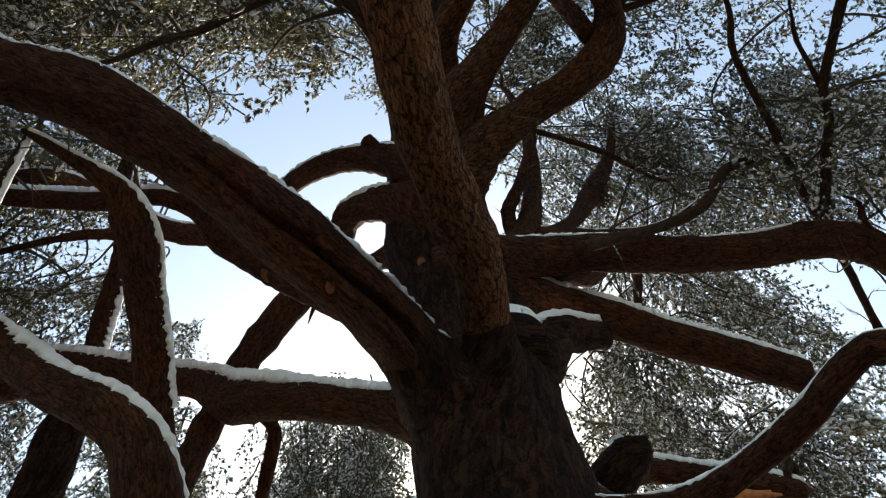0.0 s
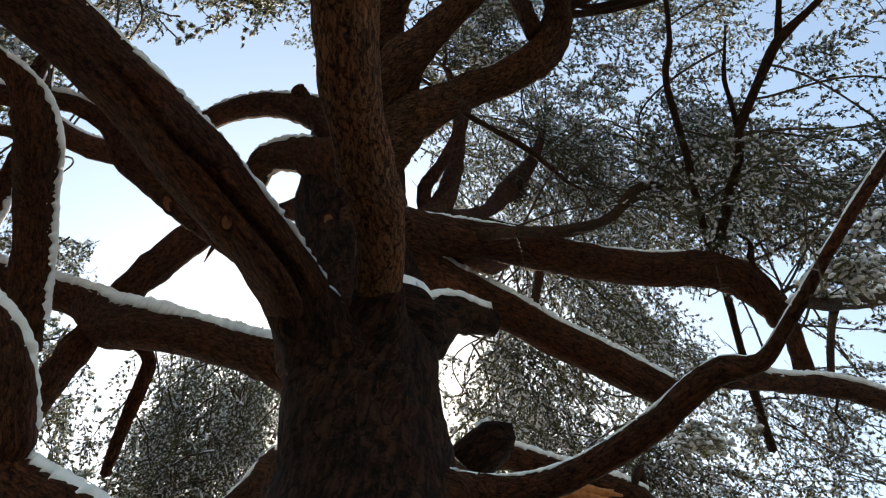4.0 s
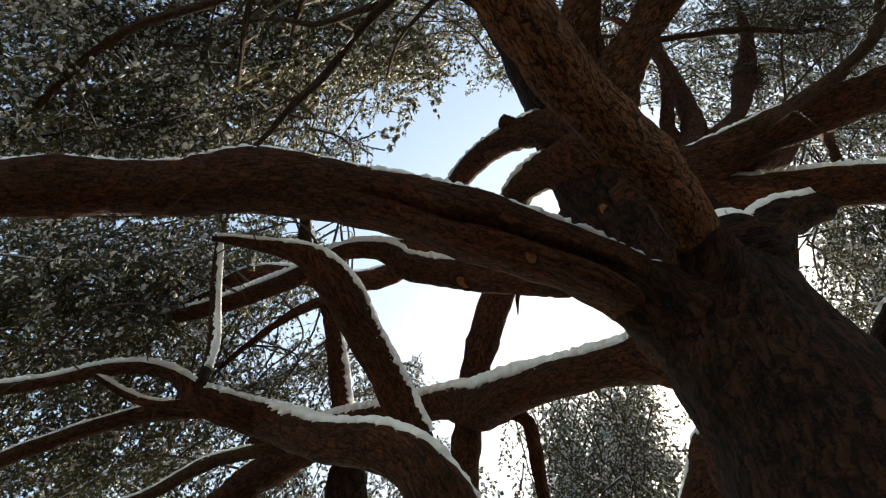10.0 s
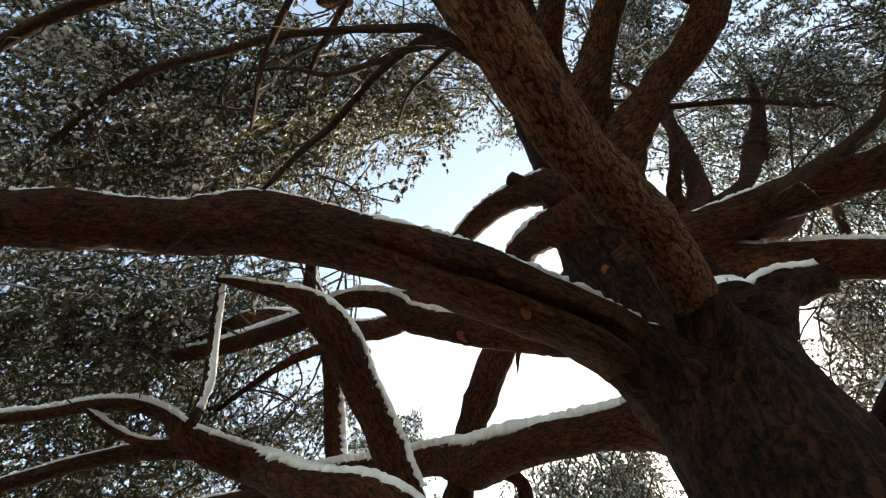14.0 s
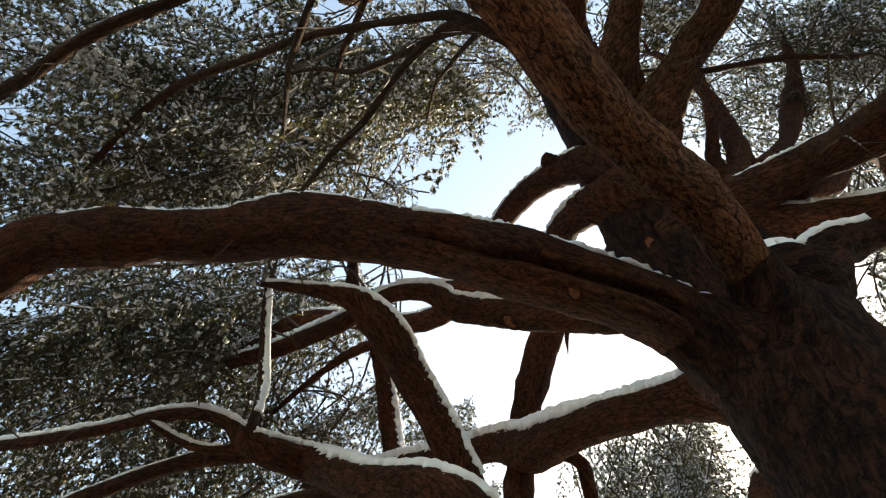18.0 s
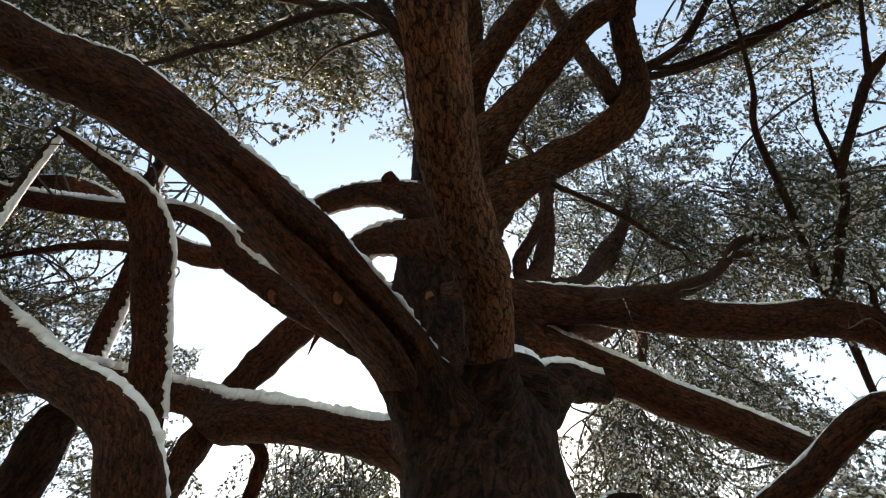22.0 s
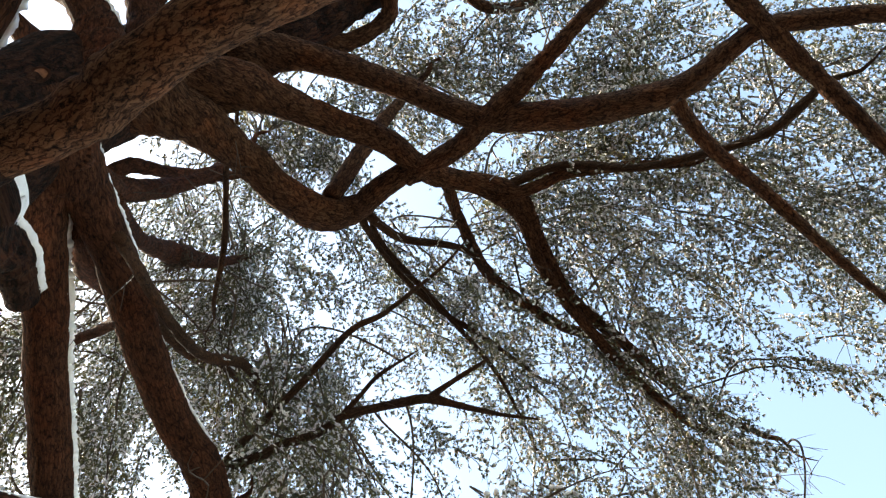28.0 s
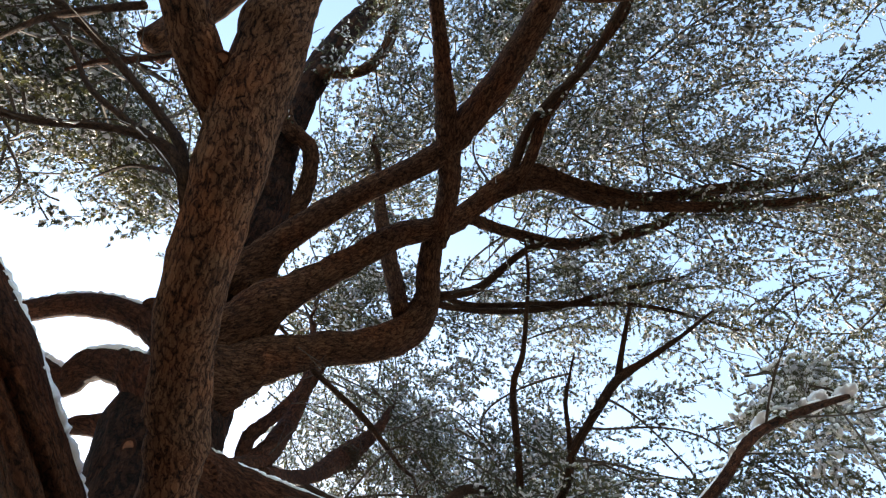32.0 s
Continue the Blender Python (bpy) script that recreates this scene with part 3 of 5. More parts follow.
def ground_sheet():
    rings = [0, 1, 2, 3, 4.5, 6, 8, 11, 15, 22, 34, 55, 90, 160, 320, 700, 1500]
    verts, faces = [(0, 0, 0)], []
    for i, r in enumerate(rings[1:]):
        for k in range(48):
            a = 2 * math.pi * k / 48
            p = Vector((r * math.cos(a), r * math.sin(a), 0))
            verts.append((p.x, p.y, 0.07 * noise.noise(p * 0.5) + 0.05 * noise.noise(p * 1.7)))
    for k in range(48):
        faces.append((0, 1 + k, 1 + (k + 1) % 48))
    for i in range(len(rings) - 2):
        for k in range(48):
            a, b = 1 + i * 48 + k, 1 + i * 48 + (k + 1) % 48
            faces.append((a, a + 48, b + 48, b))
    ob = mesh_object("ground", verts, faces, [ground_material()])
    tagged(ob, "unseen ground, coloured as needle litter and thin snow to limit bounced light", "ground", kind="structure")


ground_sheet()


# ---- the cedar ----
cedar = new("cedar_tree")
tagged(cedar, "old many-limbed cedar with fissured brown bark, limbs under snow", "tree")
part, line = limb("trunk", [(0.150, 3.000, -0.150, 0.740), (0.170, 3.000, 0.700, 0.620), (0.190, 3.000, 1.900, 0.550), (0.244, 3.020, 3.956, 0.441), (0.227, 3.040, 4.259, 0.437), (0.205, 3.060, 4.699, 0.437), (0.171, 3.080, 5.070, 0.410), (0.124, 3.080, 5.473, 0.412), (0.049, 3.000, 5.894, 0.400), (-0.036, 2.930, 6.412, 0.389), (-0.053, 2.850, 7.121, 0.391), (-0.179, 1.854, 8.075, 0.275), (-0.387, 1.234, 8.847, 0.204), (-0.470, 0.645, 9.557, 0.161), (-0.424, -0.050, 10.236, 0.140), (-0.218, -0.843, 10.853, 0.118), (-0.260, -1.953, 11.535, 0.069)], cedar, bark_shaded, step=0.05, around=36, rough=0.07)
TRUNK.append(line)
part, line = limb("stem", [(0.196, 3.179, 4.791, 0.170), (0.188, 3.052, 4.738, 0.140), (0.186, 2.718, 4.775, 0.130), (0.173, 2.369, 4.810, 0.131), (0.114, 2.038, 4.834, 0.134), (-0.001, 1.726, 4.847, 0.151), (-0.111, 1.427, 4.833, 0.144), (-0.179, 1.145, 4.786, 0.141), (-0.267, 0.681, 4.905, 0.150), (-0.329, 0.450, 5.014, 0.162), (-0.366, 0.196, 5.133, 0.165), (-0.412, -0.062, 5.254, 0.143), (-0.457, -0.303, 5.367, 0.135), (-0.859, -1.198, 6.025, 0.102)], cedar, bark_stem_lit, step=0.045, around=26, rough=0.08, collar=0.15)
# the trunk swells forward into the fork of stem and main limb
limb("fork", [(0.220, 2.960, 3.700, 0.330), (0.215, 2.860, 4.200, 0.290), (0.200, 2.700, 4.560, 0.215), (0.186, 2.450, 4.770, 0.135), (0.170, 2.250, 4.830, 0.085)], cedar, bark_shaded, step=0.045, around=26, rough=0.1, collar=0.0)
limb("fork", [(0.180, 2.960, 3.700, 0.330), (0.110, 2.850, 4.150, 0.295), (-0.010, 2.700, 4.480, 0.235), (-0.200, 2.470, 4.620, 0.175), (-0.380, 2.210, 4.665, 0.120)], cedar, bark_shaded, step=0.045, around=26, rough=0.1, collar=0.0)
part, line = limb("stem", [(-0.341, 0.565, 5.119, 0.122), (-0.479, 0.427, 5.074, 0.114), (-0.599, 0.329, 5.054, 0.105), (-0.703, 0.227, 5.068, 0.101), (-0.796, 0.118, 5.104, 0.097), (-1.412, -0.477, 5.554, 0.060)], cedar, bark_stem_lit, step=0.05, around=18, rough=0.11)
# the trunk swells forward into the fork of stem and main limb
limb("fork", [(0.220, 2.960, 3.700, 0.330), (0.215, 2.860, 4.200, 0.290), (0.200, 2.700, 4.560, 0.215), (0.186, 2.450, 4.770, 0.135), (0.170, 2.250, 4.830, 0.085)], cedar, bark_shaded, step=0.045, around=26, rough=0.1, collar=0.0)
limb("fork", [(0.180, 2.960, 3.700, 0.330), (0.110, 2.850, 4.150, 0.295), (-0.010, 2.700, 4.480, 0.235), (-0.200, 2.470, 4.620, 0.175), (-0.380, 2.210, 4.665, 0.120)], cedar, bark_shaded, step=0.045, around=26, rough=0.1, collar=0.0)
snow_strip(line, 0.015, 64.3, cover=0.75)
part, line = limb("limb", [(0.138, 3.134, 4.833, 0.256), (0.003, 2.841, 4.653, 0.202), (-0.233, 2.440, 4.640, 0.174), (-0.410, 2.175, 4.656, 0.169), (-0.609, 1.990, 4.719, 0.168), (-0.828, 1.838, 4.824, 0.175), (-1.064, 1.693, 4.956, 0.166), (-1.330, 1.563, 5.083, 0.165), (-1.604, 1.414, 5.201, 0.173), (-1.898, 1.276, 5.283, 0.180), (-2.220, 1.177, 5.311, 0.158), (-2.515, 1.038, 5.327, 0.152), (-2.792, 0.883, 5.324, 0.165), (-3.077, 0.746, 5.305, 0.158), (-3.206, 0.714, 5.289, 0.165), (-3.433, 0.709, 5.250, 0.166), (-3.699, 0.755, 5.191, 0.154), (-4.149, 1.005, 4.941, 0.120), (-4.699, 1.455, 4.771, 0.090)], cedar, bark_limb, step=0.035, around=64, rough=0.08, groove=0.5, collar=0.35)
snow_strip(line, 0.03, 66.3, cover=1.25, skip=0.62)
part, line = limb("limb", [(0.081, 3.365, 5.089, 0.163), (-0.167, 3.354, 5.100, 0.149), (-0.312, 3.371, 5.148, 0.133), (-0.576, 3.420, 5.254, 0.125), (-0.939, 3.496, 5.408, 0.130), (-1.304, 3.643, 5.596, 0.144), (-1.581, 3.846, 5.817, 0.182), (-1.832, 3.925, 6.051, 0.132), (-2.104, 3.975, 6.192, 0.118), (-2.393, 4.062, 6.325, 0.116), (-2.916, 4.121, 6.558, 0.096), (-3.415, 4.201, 6.761, 0.090), (-4.107, 4.221, 6.922, 0.072)], cedar, bark_limb, step=0.045, around=26, rough=0.08)
snow_strip(line, 0.08, 68.3, cover=1.1, skip=0.45)
part, line = limb("limb", [(-1.903, 4.118, 4.960, 0.094), (-1.855, 4.058, 5.312, 0.100), (-1.831, 4.068, 5.596, 0.108), (-1.765, 4.027, 5.914, 0.122), (-1.658, 3.946, 6.253, 0.118), (-1.521, 3.878, 6.552, 0.127), (-1.373, 3.823, 6.849, 0.137), (-1.140, 3.729, 7.231, 0.143)], cedar, bark_limb, step=0.05, around=18, rough=0.11)
part, line = limb("branch", [(-1.519, 4.067, 5.959, 0.070), (-1.409, 4.129, 5.932, 0.053), (-1.335, 4.212, 5.871, 0.053), (-1.356, 4.338, 5.757, 0.057), (-1.395, 4.481, 5.604, 0.052), (-1.439, 4.665, 5.411, 0.047), (-1.465, 4.796, 5.259, 0.038)], cedar, bark_limb, step=0.05, around=18, rough=0.11)
part, line = limb("limb", [(-1.949, 3.682, 5.264, 0.122), (-1.978, 3.487, 5.441, 0.123), (-1.996, 3.313, 5.591, 0.120), (-2.021, 3.088, 5.743, 0.124), (-2.058, 2.855, 5.885, 0.128), (-2.022, 2.529, 5.892, 0.137), (-2.092, 2.322, 6.009, 0.122), (-2.187, 2.198, 6.081, 0.079), (-2.388, 2.081, 6.165, 0.048), (-2.629, 1.971, 6.263, 0.033), (-2.794, 1.919, 6.355, 0.021)], cedar, bark_limb, step=0.045, around=26, rough=0.08)
snow_strip(line, 0.022, 72.3, side=1.0, cover=1.15)
part, line = limb("branch", [(-2.563, 2.884, 6.905, 0.075), (-2.695, 2.784, 7.391, 0.063), (-2.660, 2.610, 7.833, 0.044), (-2.688, 2.529, 8.079, 0.026), (-2.623, 2.444, 8.200, 0.016), (-2.667, 2.389, 8.354, 0.004)], cedar, bark_limb, step=0.05, around=18, rough=0.11)
snow_strip(line, 0.03, 74.3, cover=0.75)
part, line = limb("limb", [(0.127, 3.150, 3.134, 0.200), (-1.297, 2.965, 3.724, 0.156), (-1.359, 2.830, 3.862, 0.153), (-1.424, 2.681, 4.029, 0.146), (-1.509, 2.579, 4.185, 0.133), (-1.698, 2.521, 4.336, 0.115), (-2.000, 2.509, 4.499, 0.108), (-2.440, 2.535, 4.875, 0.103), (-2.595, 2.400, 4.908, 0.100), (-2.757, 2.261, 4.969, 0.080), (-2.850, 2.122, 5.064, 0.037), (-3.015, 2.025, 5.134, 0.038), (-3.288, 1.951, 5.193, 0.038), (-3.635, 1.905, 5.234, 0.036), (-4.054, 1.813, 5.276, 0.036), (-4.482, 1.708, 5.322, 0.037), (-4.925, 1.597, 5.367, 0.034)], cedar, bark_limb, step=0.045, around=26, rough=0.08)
snow_strip(line, 0.036, 76.3, cover=1.1)
part, line = limb("branch", [(-2.723, 2.213, 5.001, 0.040), (-2.761, 2.241, 5.203, 0.035), (-2.760, 2.227, 5.436, 0.033), (-2.781, 2.166, 5.683, 0.034), (-2.774, 2.066, 5.956, 0.032), (-2.770, 1.987, 6.218, 0.029), (-2.807, 1.978, 6.438, 0.021)], cedar, bark_twig, step=0.08, around=8, rough=0.1)
snow_strip(line, 0.018, 78.3, side=1.0, cover=1.15)
part, line = limb("branch", [(-2.727, 2.286, 4.944, 0.047), (-2.906, 2.238, 4.967, 0.030), (-3.063, 2.178, 5.002, 0.027), (-3.200, 2.077, 5.061, 0.021), (-3.311, 1.958, 5.134, 0.017), (-3.370, 1.919, 5.185, 0.014)], cedar, bark_limb, step=0.05, around=18, rough=0.11)
snow_strip(line, 0.025, 80.3, cover=0.75)
part, line = limb("branch", [(-2.720, 2.374, 4.985, 0.061), (-2.984, 2.314, 5.026, 0.052), (-3.258, 2.257, 5.064, 0.049), (-3.592, 2.217, 5.077, 0.046), (-3.944, 2.192, 5.079, 0.047), (-4.422, 2.148, 5.056, 0.044), (-4.933, 2.060, 5.043, 0.034)], cedar, bark_limb, step=0.05, around=18, rough=0.11)
snow_strip(line, 0.02, 82.3, cover=0.75)
part, line = limb("limb", [(-0.576, 3.036, 5.767, 0.112), (-0.919, 3.070, 6.049, 0.108), (-1.164, 3.073, 6.261, 0.109), (-1.338, 3.070, 6.419, 0.112), (-1.563, 3.044, 6.578, 0.111), (-1.786, 2.987, 6.754, 0.106), (-1.916, 2.910, 6.934, 0.085), (-2.124, 2.850, 7.060, 0.072), (-2.399, 2.864, 7.196, 0.069), (-2.853, 2.982, 7.359, 0.078), (-3.368, 3.045, 7.530, 0.081), (-3.863, 3.052, 7.625, 0.078), (-4.500, 2.954, 7.665, 0.057)], cedar, bark_limb, step=0.045, around=26, rough=0.08)
snow_strip(line, 0.06, 84.3, cover=0.62)
part, line = limb("limb", [(-0.011, 2.495, 6.572, 0.142), (-0.223, 2.480, 6.846, 0.130), (-0.408, 2.504, 7.052, 0.112), (-0.652, 2.562, 7.233, 0.102), (-0.915, 2.675, 7.403, 0.096), (-1.192, 2.842, 7.508, 0.093), (-1.396, 3.012, 7.552, 0.090), (-1.656, 3.216, 7.553, 0.087), (-1.974, 3.622, 7.961, 0.119), (-2.618, 3.641, 7.992, 0.102), (-3.515, 3.086, 8.006, 0.083), (-4.220, 3.109, 8.015, 0.077), (-5.338, 3.318, 8.200, 0.056)], cedar, bark_limb, step=0.045, around=26, rough=0.08)
snow_strip(line, 0.04, 86.3, cover=0.85, skip=0.6)
part, line = limb("limb", [(0.022, 2.608, 6.290, 0.153), (-0.183, 2.623, 6.491, 0.137), (-0.402, 2.673, 6.657, 0.116), (-0.593, 2.771, 6.802, 0.111), (-0.776, 2.934, 6.919, 0.110), (-0.932, 3.163, 6.985, 0.103), (-1.860, 3.123, 7.286, 0.083), (-2.267, 3.005, 7.450, 0.053), (-2.769, 3.009, 7.636, 0.016)], cedar, bark_limb, step=0.05, around=18, rough=0.11)
snow_strip(line, 0.05, 88.3, cover=0.85, skip=0.6)
part, line = limb("branch", [(-0.002, 2.961, 6.350, 0.095), (-0.270, 3.027, 6.503, 0.084), (-0.527, 3.154, 6.623, 0.073), (-0.728, 3.353, 6.703, 0.060), (-0.882, 3.585, 6.771, 0.036), (-1.073, 3.692, 6.810, 0.022), (-1.171, 3.906, 6.804, 0.004)], cedar, bark_limb, step=0.05, around=18, rough=0.11)
part, line = limb("limb", [(-0.016, 2.879, 5.929, 0.182), (0.207, 2.806, 5.928, 0.168), (0.404, 2.783, 5.966, 0.147), (0.697, 2.778, 6.060, 0.135), (1.187, 2.826, 6.149, 0.140), (1.731, 2.901, 6.229, 0.136), (2.281, 2.933, 6.325, 0.137), (2.726, 2.925, 6.431, 0.145), (3.070, 2.956, 6.460, 0.148), (3.339, 3.049, 6.395, 0.121), (3.551, 3.188, 6.297, 0.093)], cedar, bark_limb, step=0.045, around=26, rough=0.08)
snow_strip(line, 0.02, 91.3, cover=0.7)
part, line = limb("limb", [(0.058, 2.860, 5.813, 0.168), (0.284, 2.907, 5.858, 0.152), (0.533, 2.988, 5.885, 0.140), (0.828, 3.089, 5.882, 0.126), (1.131, 3.180, 5.853, 0.128), (1.436, 3.275, 5.794, 0.129), (1.772, 3.347, 5.712, 0.129), (2.113, 3.410, 5.618, 0.129), (2.456, 3.476, 5.523, 0.121)], cedar, bark_limb, step=0.045, around=26, rough=0.08, collar=0.05)
snow_strip(line, 0.05, 93.3, cover=0.75)
part, line = limb("burl", [(0.280, 3.020, 5.300, 0.250), (0.374, 2.873, 5.104, 0.223), (0.487, 2.937, 5.168, 0.201), (0.611, 2.963, 5.301, 0.158), (0.734, 2.988, 5.434, 0.125), (0.880, 3.063, 5.513, 0.110), (1.026, 3.138, 5.593, 0.100)], cedar, bark_shaded, step=0.045, around=26, rough=0.08, collar=0.1)
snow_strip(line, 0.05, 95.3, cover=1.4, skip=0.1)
part, line = limb("burl", [(0.280, 3.020, 5.300, 0.200), (0.419, 2.899, 5.102, 0.209), (0.515, 2.937, 5.122, 0.187), (0.580, 2.956, 5.075, 0.122)], cedar, bark_shaded, step=0.045, around=26, rough=0.08, collar=0.1)
part, line = limb("stub", [(0.920, 3.583, 4.695, 0.141), (0.996, 3.514, 4.761, 0.142), (1.070, 3.456, 4.816, 0.136), (1.119, 3.415, 4.852, 0.116), (1.144, 3.388, 4.871, 0.082)], cedar, bark_shaded, step=0.045, around=26, rough=0.08)
snow_strip(line, 0.03, 1.3, cover=0.75)
part, line = limb("limb", [(0.422, 2.992, 3.271, 0.130), (0.502, 2.935, 3.842, 0.118), (0.651, 2.949, 3.952, 0.095), (0.798, 2.964, 4.013, 0.080), (1.033, 2.908, 4.021, 0.075), (1.241, 2.740, 4.010, 0.070), (1.433, 2.505, 4.026, 0.070), (1.542, 2.307, 4.035, 0.066), (1.624, 2.118, 4.048, 0.064), (1.703, 1.984, 4.042, 0.064), (1.808, 1.885, 3.997, 0.040), (1.833, 1.635, 4.010, 0.027), (1.888, 1.306, 4.090, 0.024), (1.991, 1.023, 4.212, 0.024), (2.145, 0.772, 4.370, 0.025), (2.284, 0.578, 4.557, 0.023), (2.546, 0.399, 4.724, 0.021), (2.786, 0.242, 4.823, 0.013)], cedar, bark_limb, step=0.05, around=18, rough=0.11)
snow_strip(line, 0.011, 3.3, cover=0.55)
part, line = limb("branch", [(1.753, 2.079, 4.109, 0.056), (2.109, 2.172, 4.231, 0.047), (2.580, 2.237, 4.348, 0.055), (3.063, 2.327, 4.391, 0.050), (3.377, 2.317, 4.420, 0.030), (3.596, 2.429, 4.347, 0.018), (3.853, 2.386, 4.321, 0.004)], cedar, bark_limb, step=0.05, around=18, rough=0.11)
snow_strip(line, 0.03, 5.3, cover=0.75)
part, line = limb("branch", [(1.900, 1.627, 4.136, 0.027), (2.412, 1.820, 4.492, 0.034), (3.137, 1.982, 4.999, 0.045), (3.566, 1.872, 5.345, 0.039), (4.016, 1.651, 5.671, 0.028), (4.422, 1.407, 5.891, 0.018), (4.548, 1.293, 5.979, 0.011), (4.677, 1.260, 5.966, 0.007), (4.769, 1.150, 5.989, 0.004)], cedar, bark_twig, step=0.08, around=8, rough=0.1)
snow_strip(line, 0.04, 7.3, cover=0.75)
part, line = limb("branch", [(2.382, 1.839, 4.485, 0.024), (2.536, 2.067, 4.588, 0.021), (2.761, 2.412, 4.660, 0.020), (2.895, 2.530, 4.689, 0.012), (2.928, 2.668, 4.664, 0.007), (3.068, 2.755, 4.636, 0.004)], cedar, bark_twig, step=0.08, around=8, rough=0.1)
part, line = limb("branch", [(4.084, 4.533, 6.197, 0.040), (3.773, 4.079, 6.442, 0.040), (3.532, 3.689, 6.647, 0.035), (3.295, 3.296, 6.853, 0.035), (3.024, 2.925, 7.057, 0.035), (2.710, 2.363, 7.346, 0.033), (2.397, 1.855, 7.613, 0.030), (2.346, 1.558, 7.743, 0.025), (2.230, 1.249, 7.891, 0.020), (2.102, 0.949, 8.037, 0.015), (1.955, 0.716, 8.161, 0.010)], cedar, bark_twig, step=0.08, around=8, rough=0.1)
part, line = limb("branch", [(3.091, 3.023, 6.879, 0.062), (3.105, 2.831, 6.968, 0.043), (3.086, 2.532, 7.085, 0.044), (3.085, 2.234, 7.197, 0.039), (3.032, 2.017, 7.309, 0.040), (3.072, 1.618, 7.428, 0.040), (3.124, 1.321, 7.524, 0.045), (3.286, 1.055, 7.584, 0.031), (3.473, 0.739, 7.646, 0.021), (3.635, 0.407, 7.718, 0.010)], cedar, bark_twig, step=0.08, around=8, rough=0.1)
part, line = limb("branch", [(3.043, 2.056, 7.329, 0.030), (2.939, 1.896, 7.386, 0.022), (2.800, 1.694, 7.462, 0.020), (2.746, 1.535, 7.505, 0.015), (2.673, 1.301, 7.567, 0.007)], cedar, bark_twig, step=0.08, around=8, rough=0.1)
part, line = limb("branch", [(3.134, 1.314, 7.540, 0.035), (3.043, 1.056, 7.612, 0.025), (2.944, 0.731, 7.698, 0.015)], cedar, bark_twig, step=0.08, around=8, rough=0.1)
part, line = limb("branch", [(3.566, 3.312, 5.719, 0.076), (3.551, 3.171, 6.087, 0.071), (3.464, 3.041, 6.450, 0.065), (3.357, 2.984, 6.730, 0.039), (3.368, 2.871, 6.913, 0.023), (3.255, 2.860, 7.075, 0.004)], cedar, bark_limb, step=0.05, around=18, rough=0.11)
part, line = limb("branch", [(0.281, 2.673, 5.820, 0.086), (0.570, 2.880, 6.465, 0.092), (0.806, 3.043, 7.489, 0.077), (0.949, 3.176, 8.784, 0.060), (1.094, 2.905, 9.569, 0.035), (1.105, 2.838, 9.797, 0.021), (1.186, 2.771, 9.905, 0.013), (1.156, 2.722, 10.038, 0.004)], cedar, bark_limb, step=0.05, around=18, rough=0.11)
part, line = limb("branch", [(0.541, 2.897, 6.452, 0.057), (0.521, 2.899, 6.897, 0.056), (0.669, 2.864, 7.377, 0.050), (0.769, 2.816, 7.849, 0.021), (0.780, 2.800, 8.043, 0.013), (0.850, 2.774, 8.141, 0.008), (0.840, 2.775, 8.241, 0.004)], cedar, bark_limb, step=0.05, around=18, rough=0.11)
part, line = limb("branch", [(0.495, 2.731, 5.959, 0.086), (0.668, 2.886, 6.725, 0.086), (0.807, 3.006, 7.551, 0.082), (0.859, 2.903, 8.278, 0.061), (0.744, 2.695, 9.024, 0.036), (0.675, 2.667, 9.247, 0.021), (0.685, 2.580, 9.373, 0.013), (0.615, 2.580, 9.503, 0.004)], cedar, bark_limb, step=0.05, around=18, rough=0.11)
part, line = limb("branch", [(0.570, 2.899, 6.454, 0.044), (0.814, 3.122, 6.978, 0.043), (1.517, 3.513, 7.586, 0.043), (2.159, 3.666, 7.958, 0.048), (2.751, 3.611, 8.415, 0.052), (3.041, 3.513, 8.735, 0.042), (3.562, 3.545, 8.876, 0.027), (3.767, 3.520, 8.946, 0.016), (3.930, 3.564, 8.920, 0.010), (4.095, 3.528, 8.928, 0.004)], cedar, bark_twig, step=0.05, around=18, rough=0.11)
snow_strip(line, 0.015, 18.3, cover=0.75)
part, line = limb("branch", [(0.662, 2.711, 6.185, 0.053), (1.200, 3.356, 7.552, 0.069), (1.624, 3.661, 8.720, 0.111), (1.992, 3.672, 9.573, 0.068), (2.180, 3.494, 10.300, 0.036), (2.202, 3.446, 10.537, 0.022), (2.294, 3.388, 10.644, 0.013), (2.285, 3.349, 10.787, 0.004)], cedar, bark_limb, step=0.05, around=18, rough=0.11)
part, line = limb("branch", [(0.781, 2.376, 5.492, 0.042), (1.497, 2.638, 6.180, 0.037), (1.990, 2.736, 6.666, 0.045), (2.366, 2.701, 7.242, 0.044), (2.947, 2.802, 7.668, 0.031), (3.122, 2.795, 7.814, 0.019), (3.264, 2.867, 7.854, 0.011), (3.410, 2.831, 7.924, 0.004)], cedar, bark_twig, step=0.08, around=8, rough=0.1)
part, line = limb("branch", [(0.768, 2.924, 6.047, 0.070), (1.119, 3.211, 6.502, 0.118), (1.563, 3.733, 7.497, 0.071), (2.054, 4.287, 8.248, 0.062), (2.293, 5.143, 8.590, 0.047), (2.403, 5.364, 8.681, 0.028), (2.393, 5.562, 8.718, 0.017), (2.512, 5.732, 8.718, 0.004)], cedar, bark_limb, step=0.05, around=18, rough=0.11)
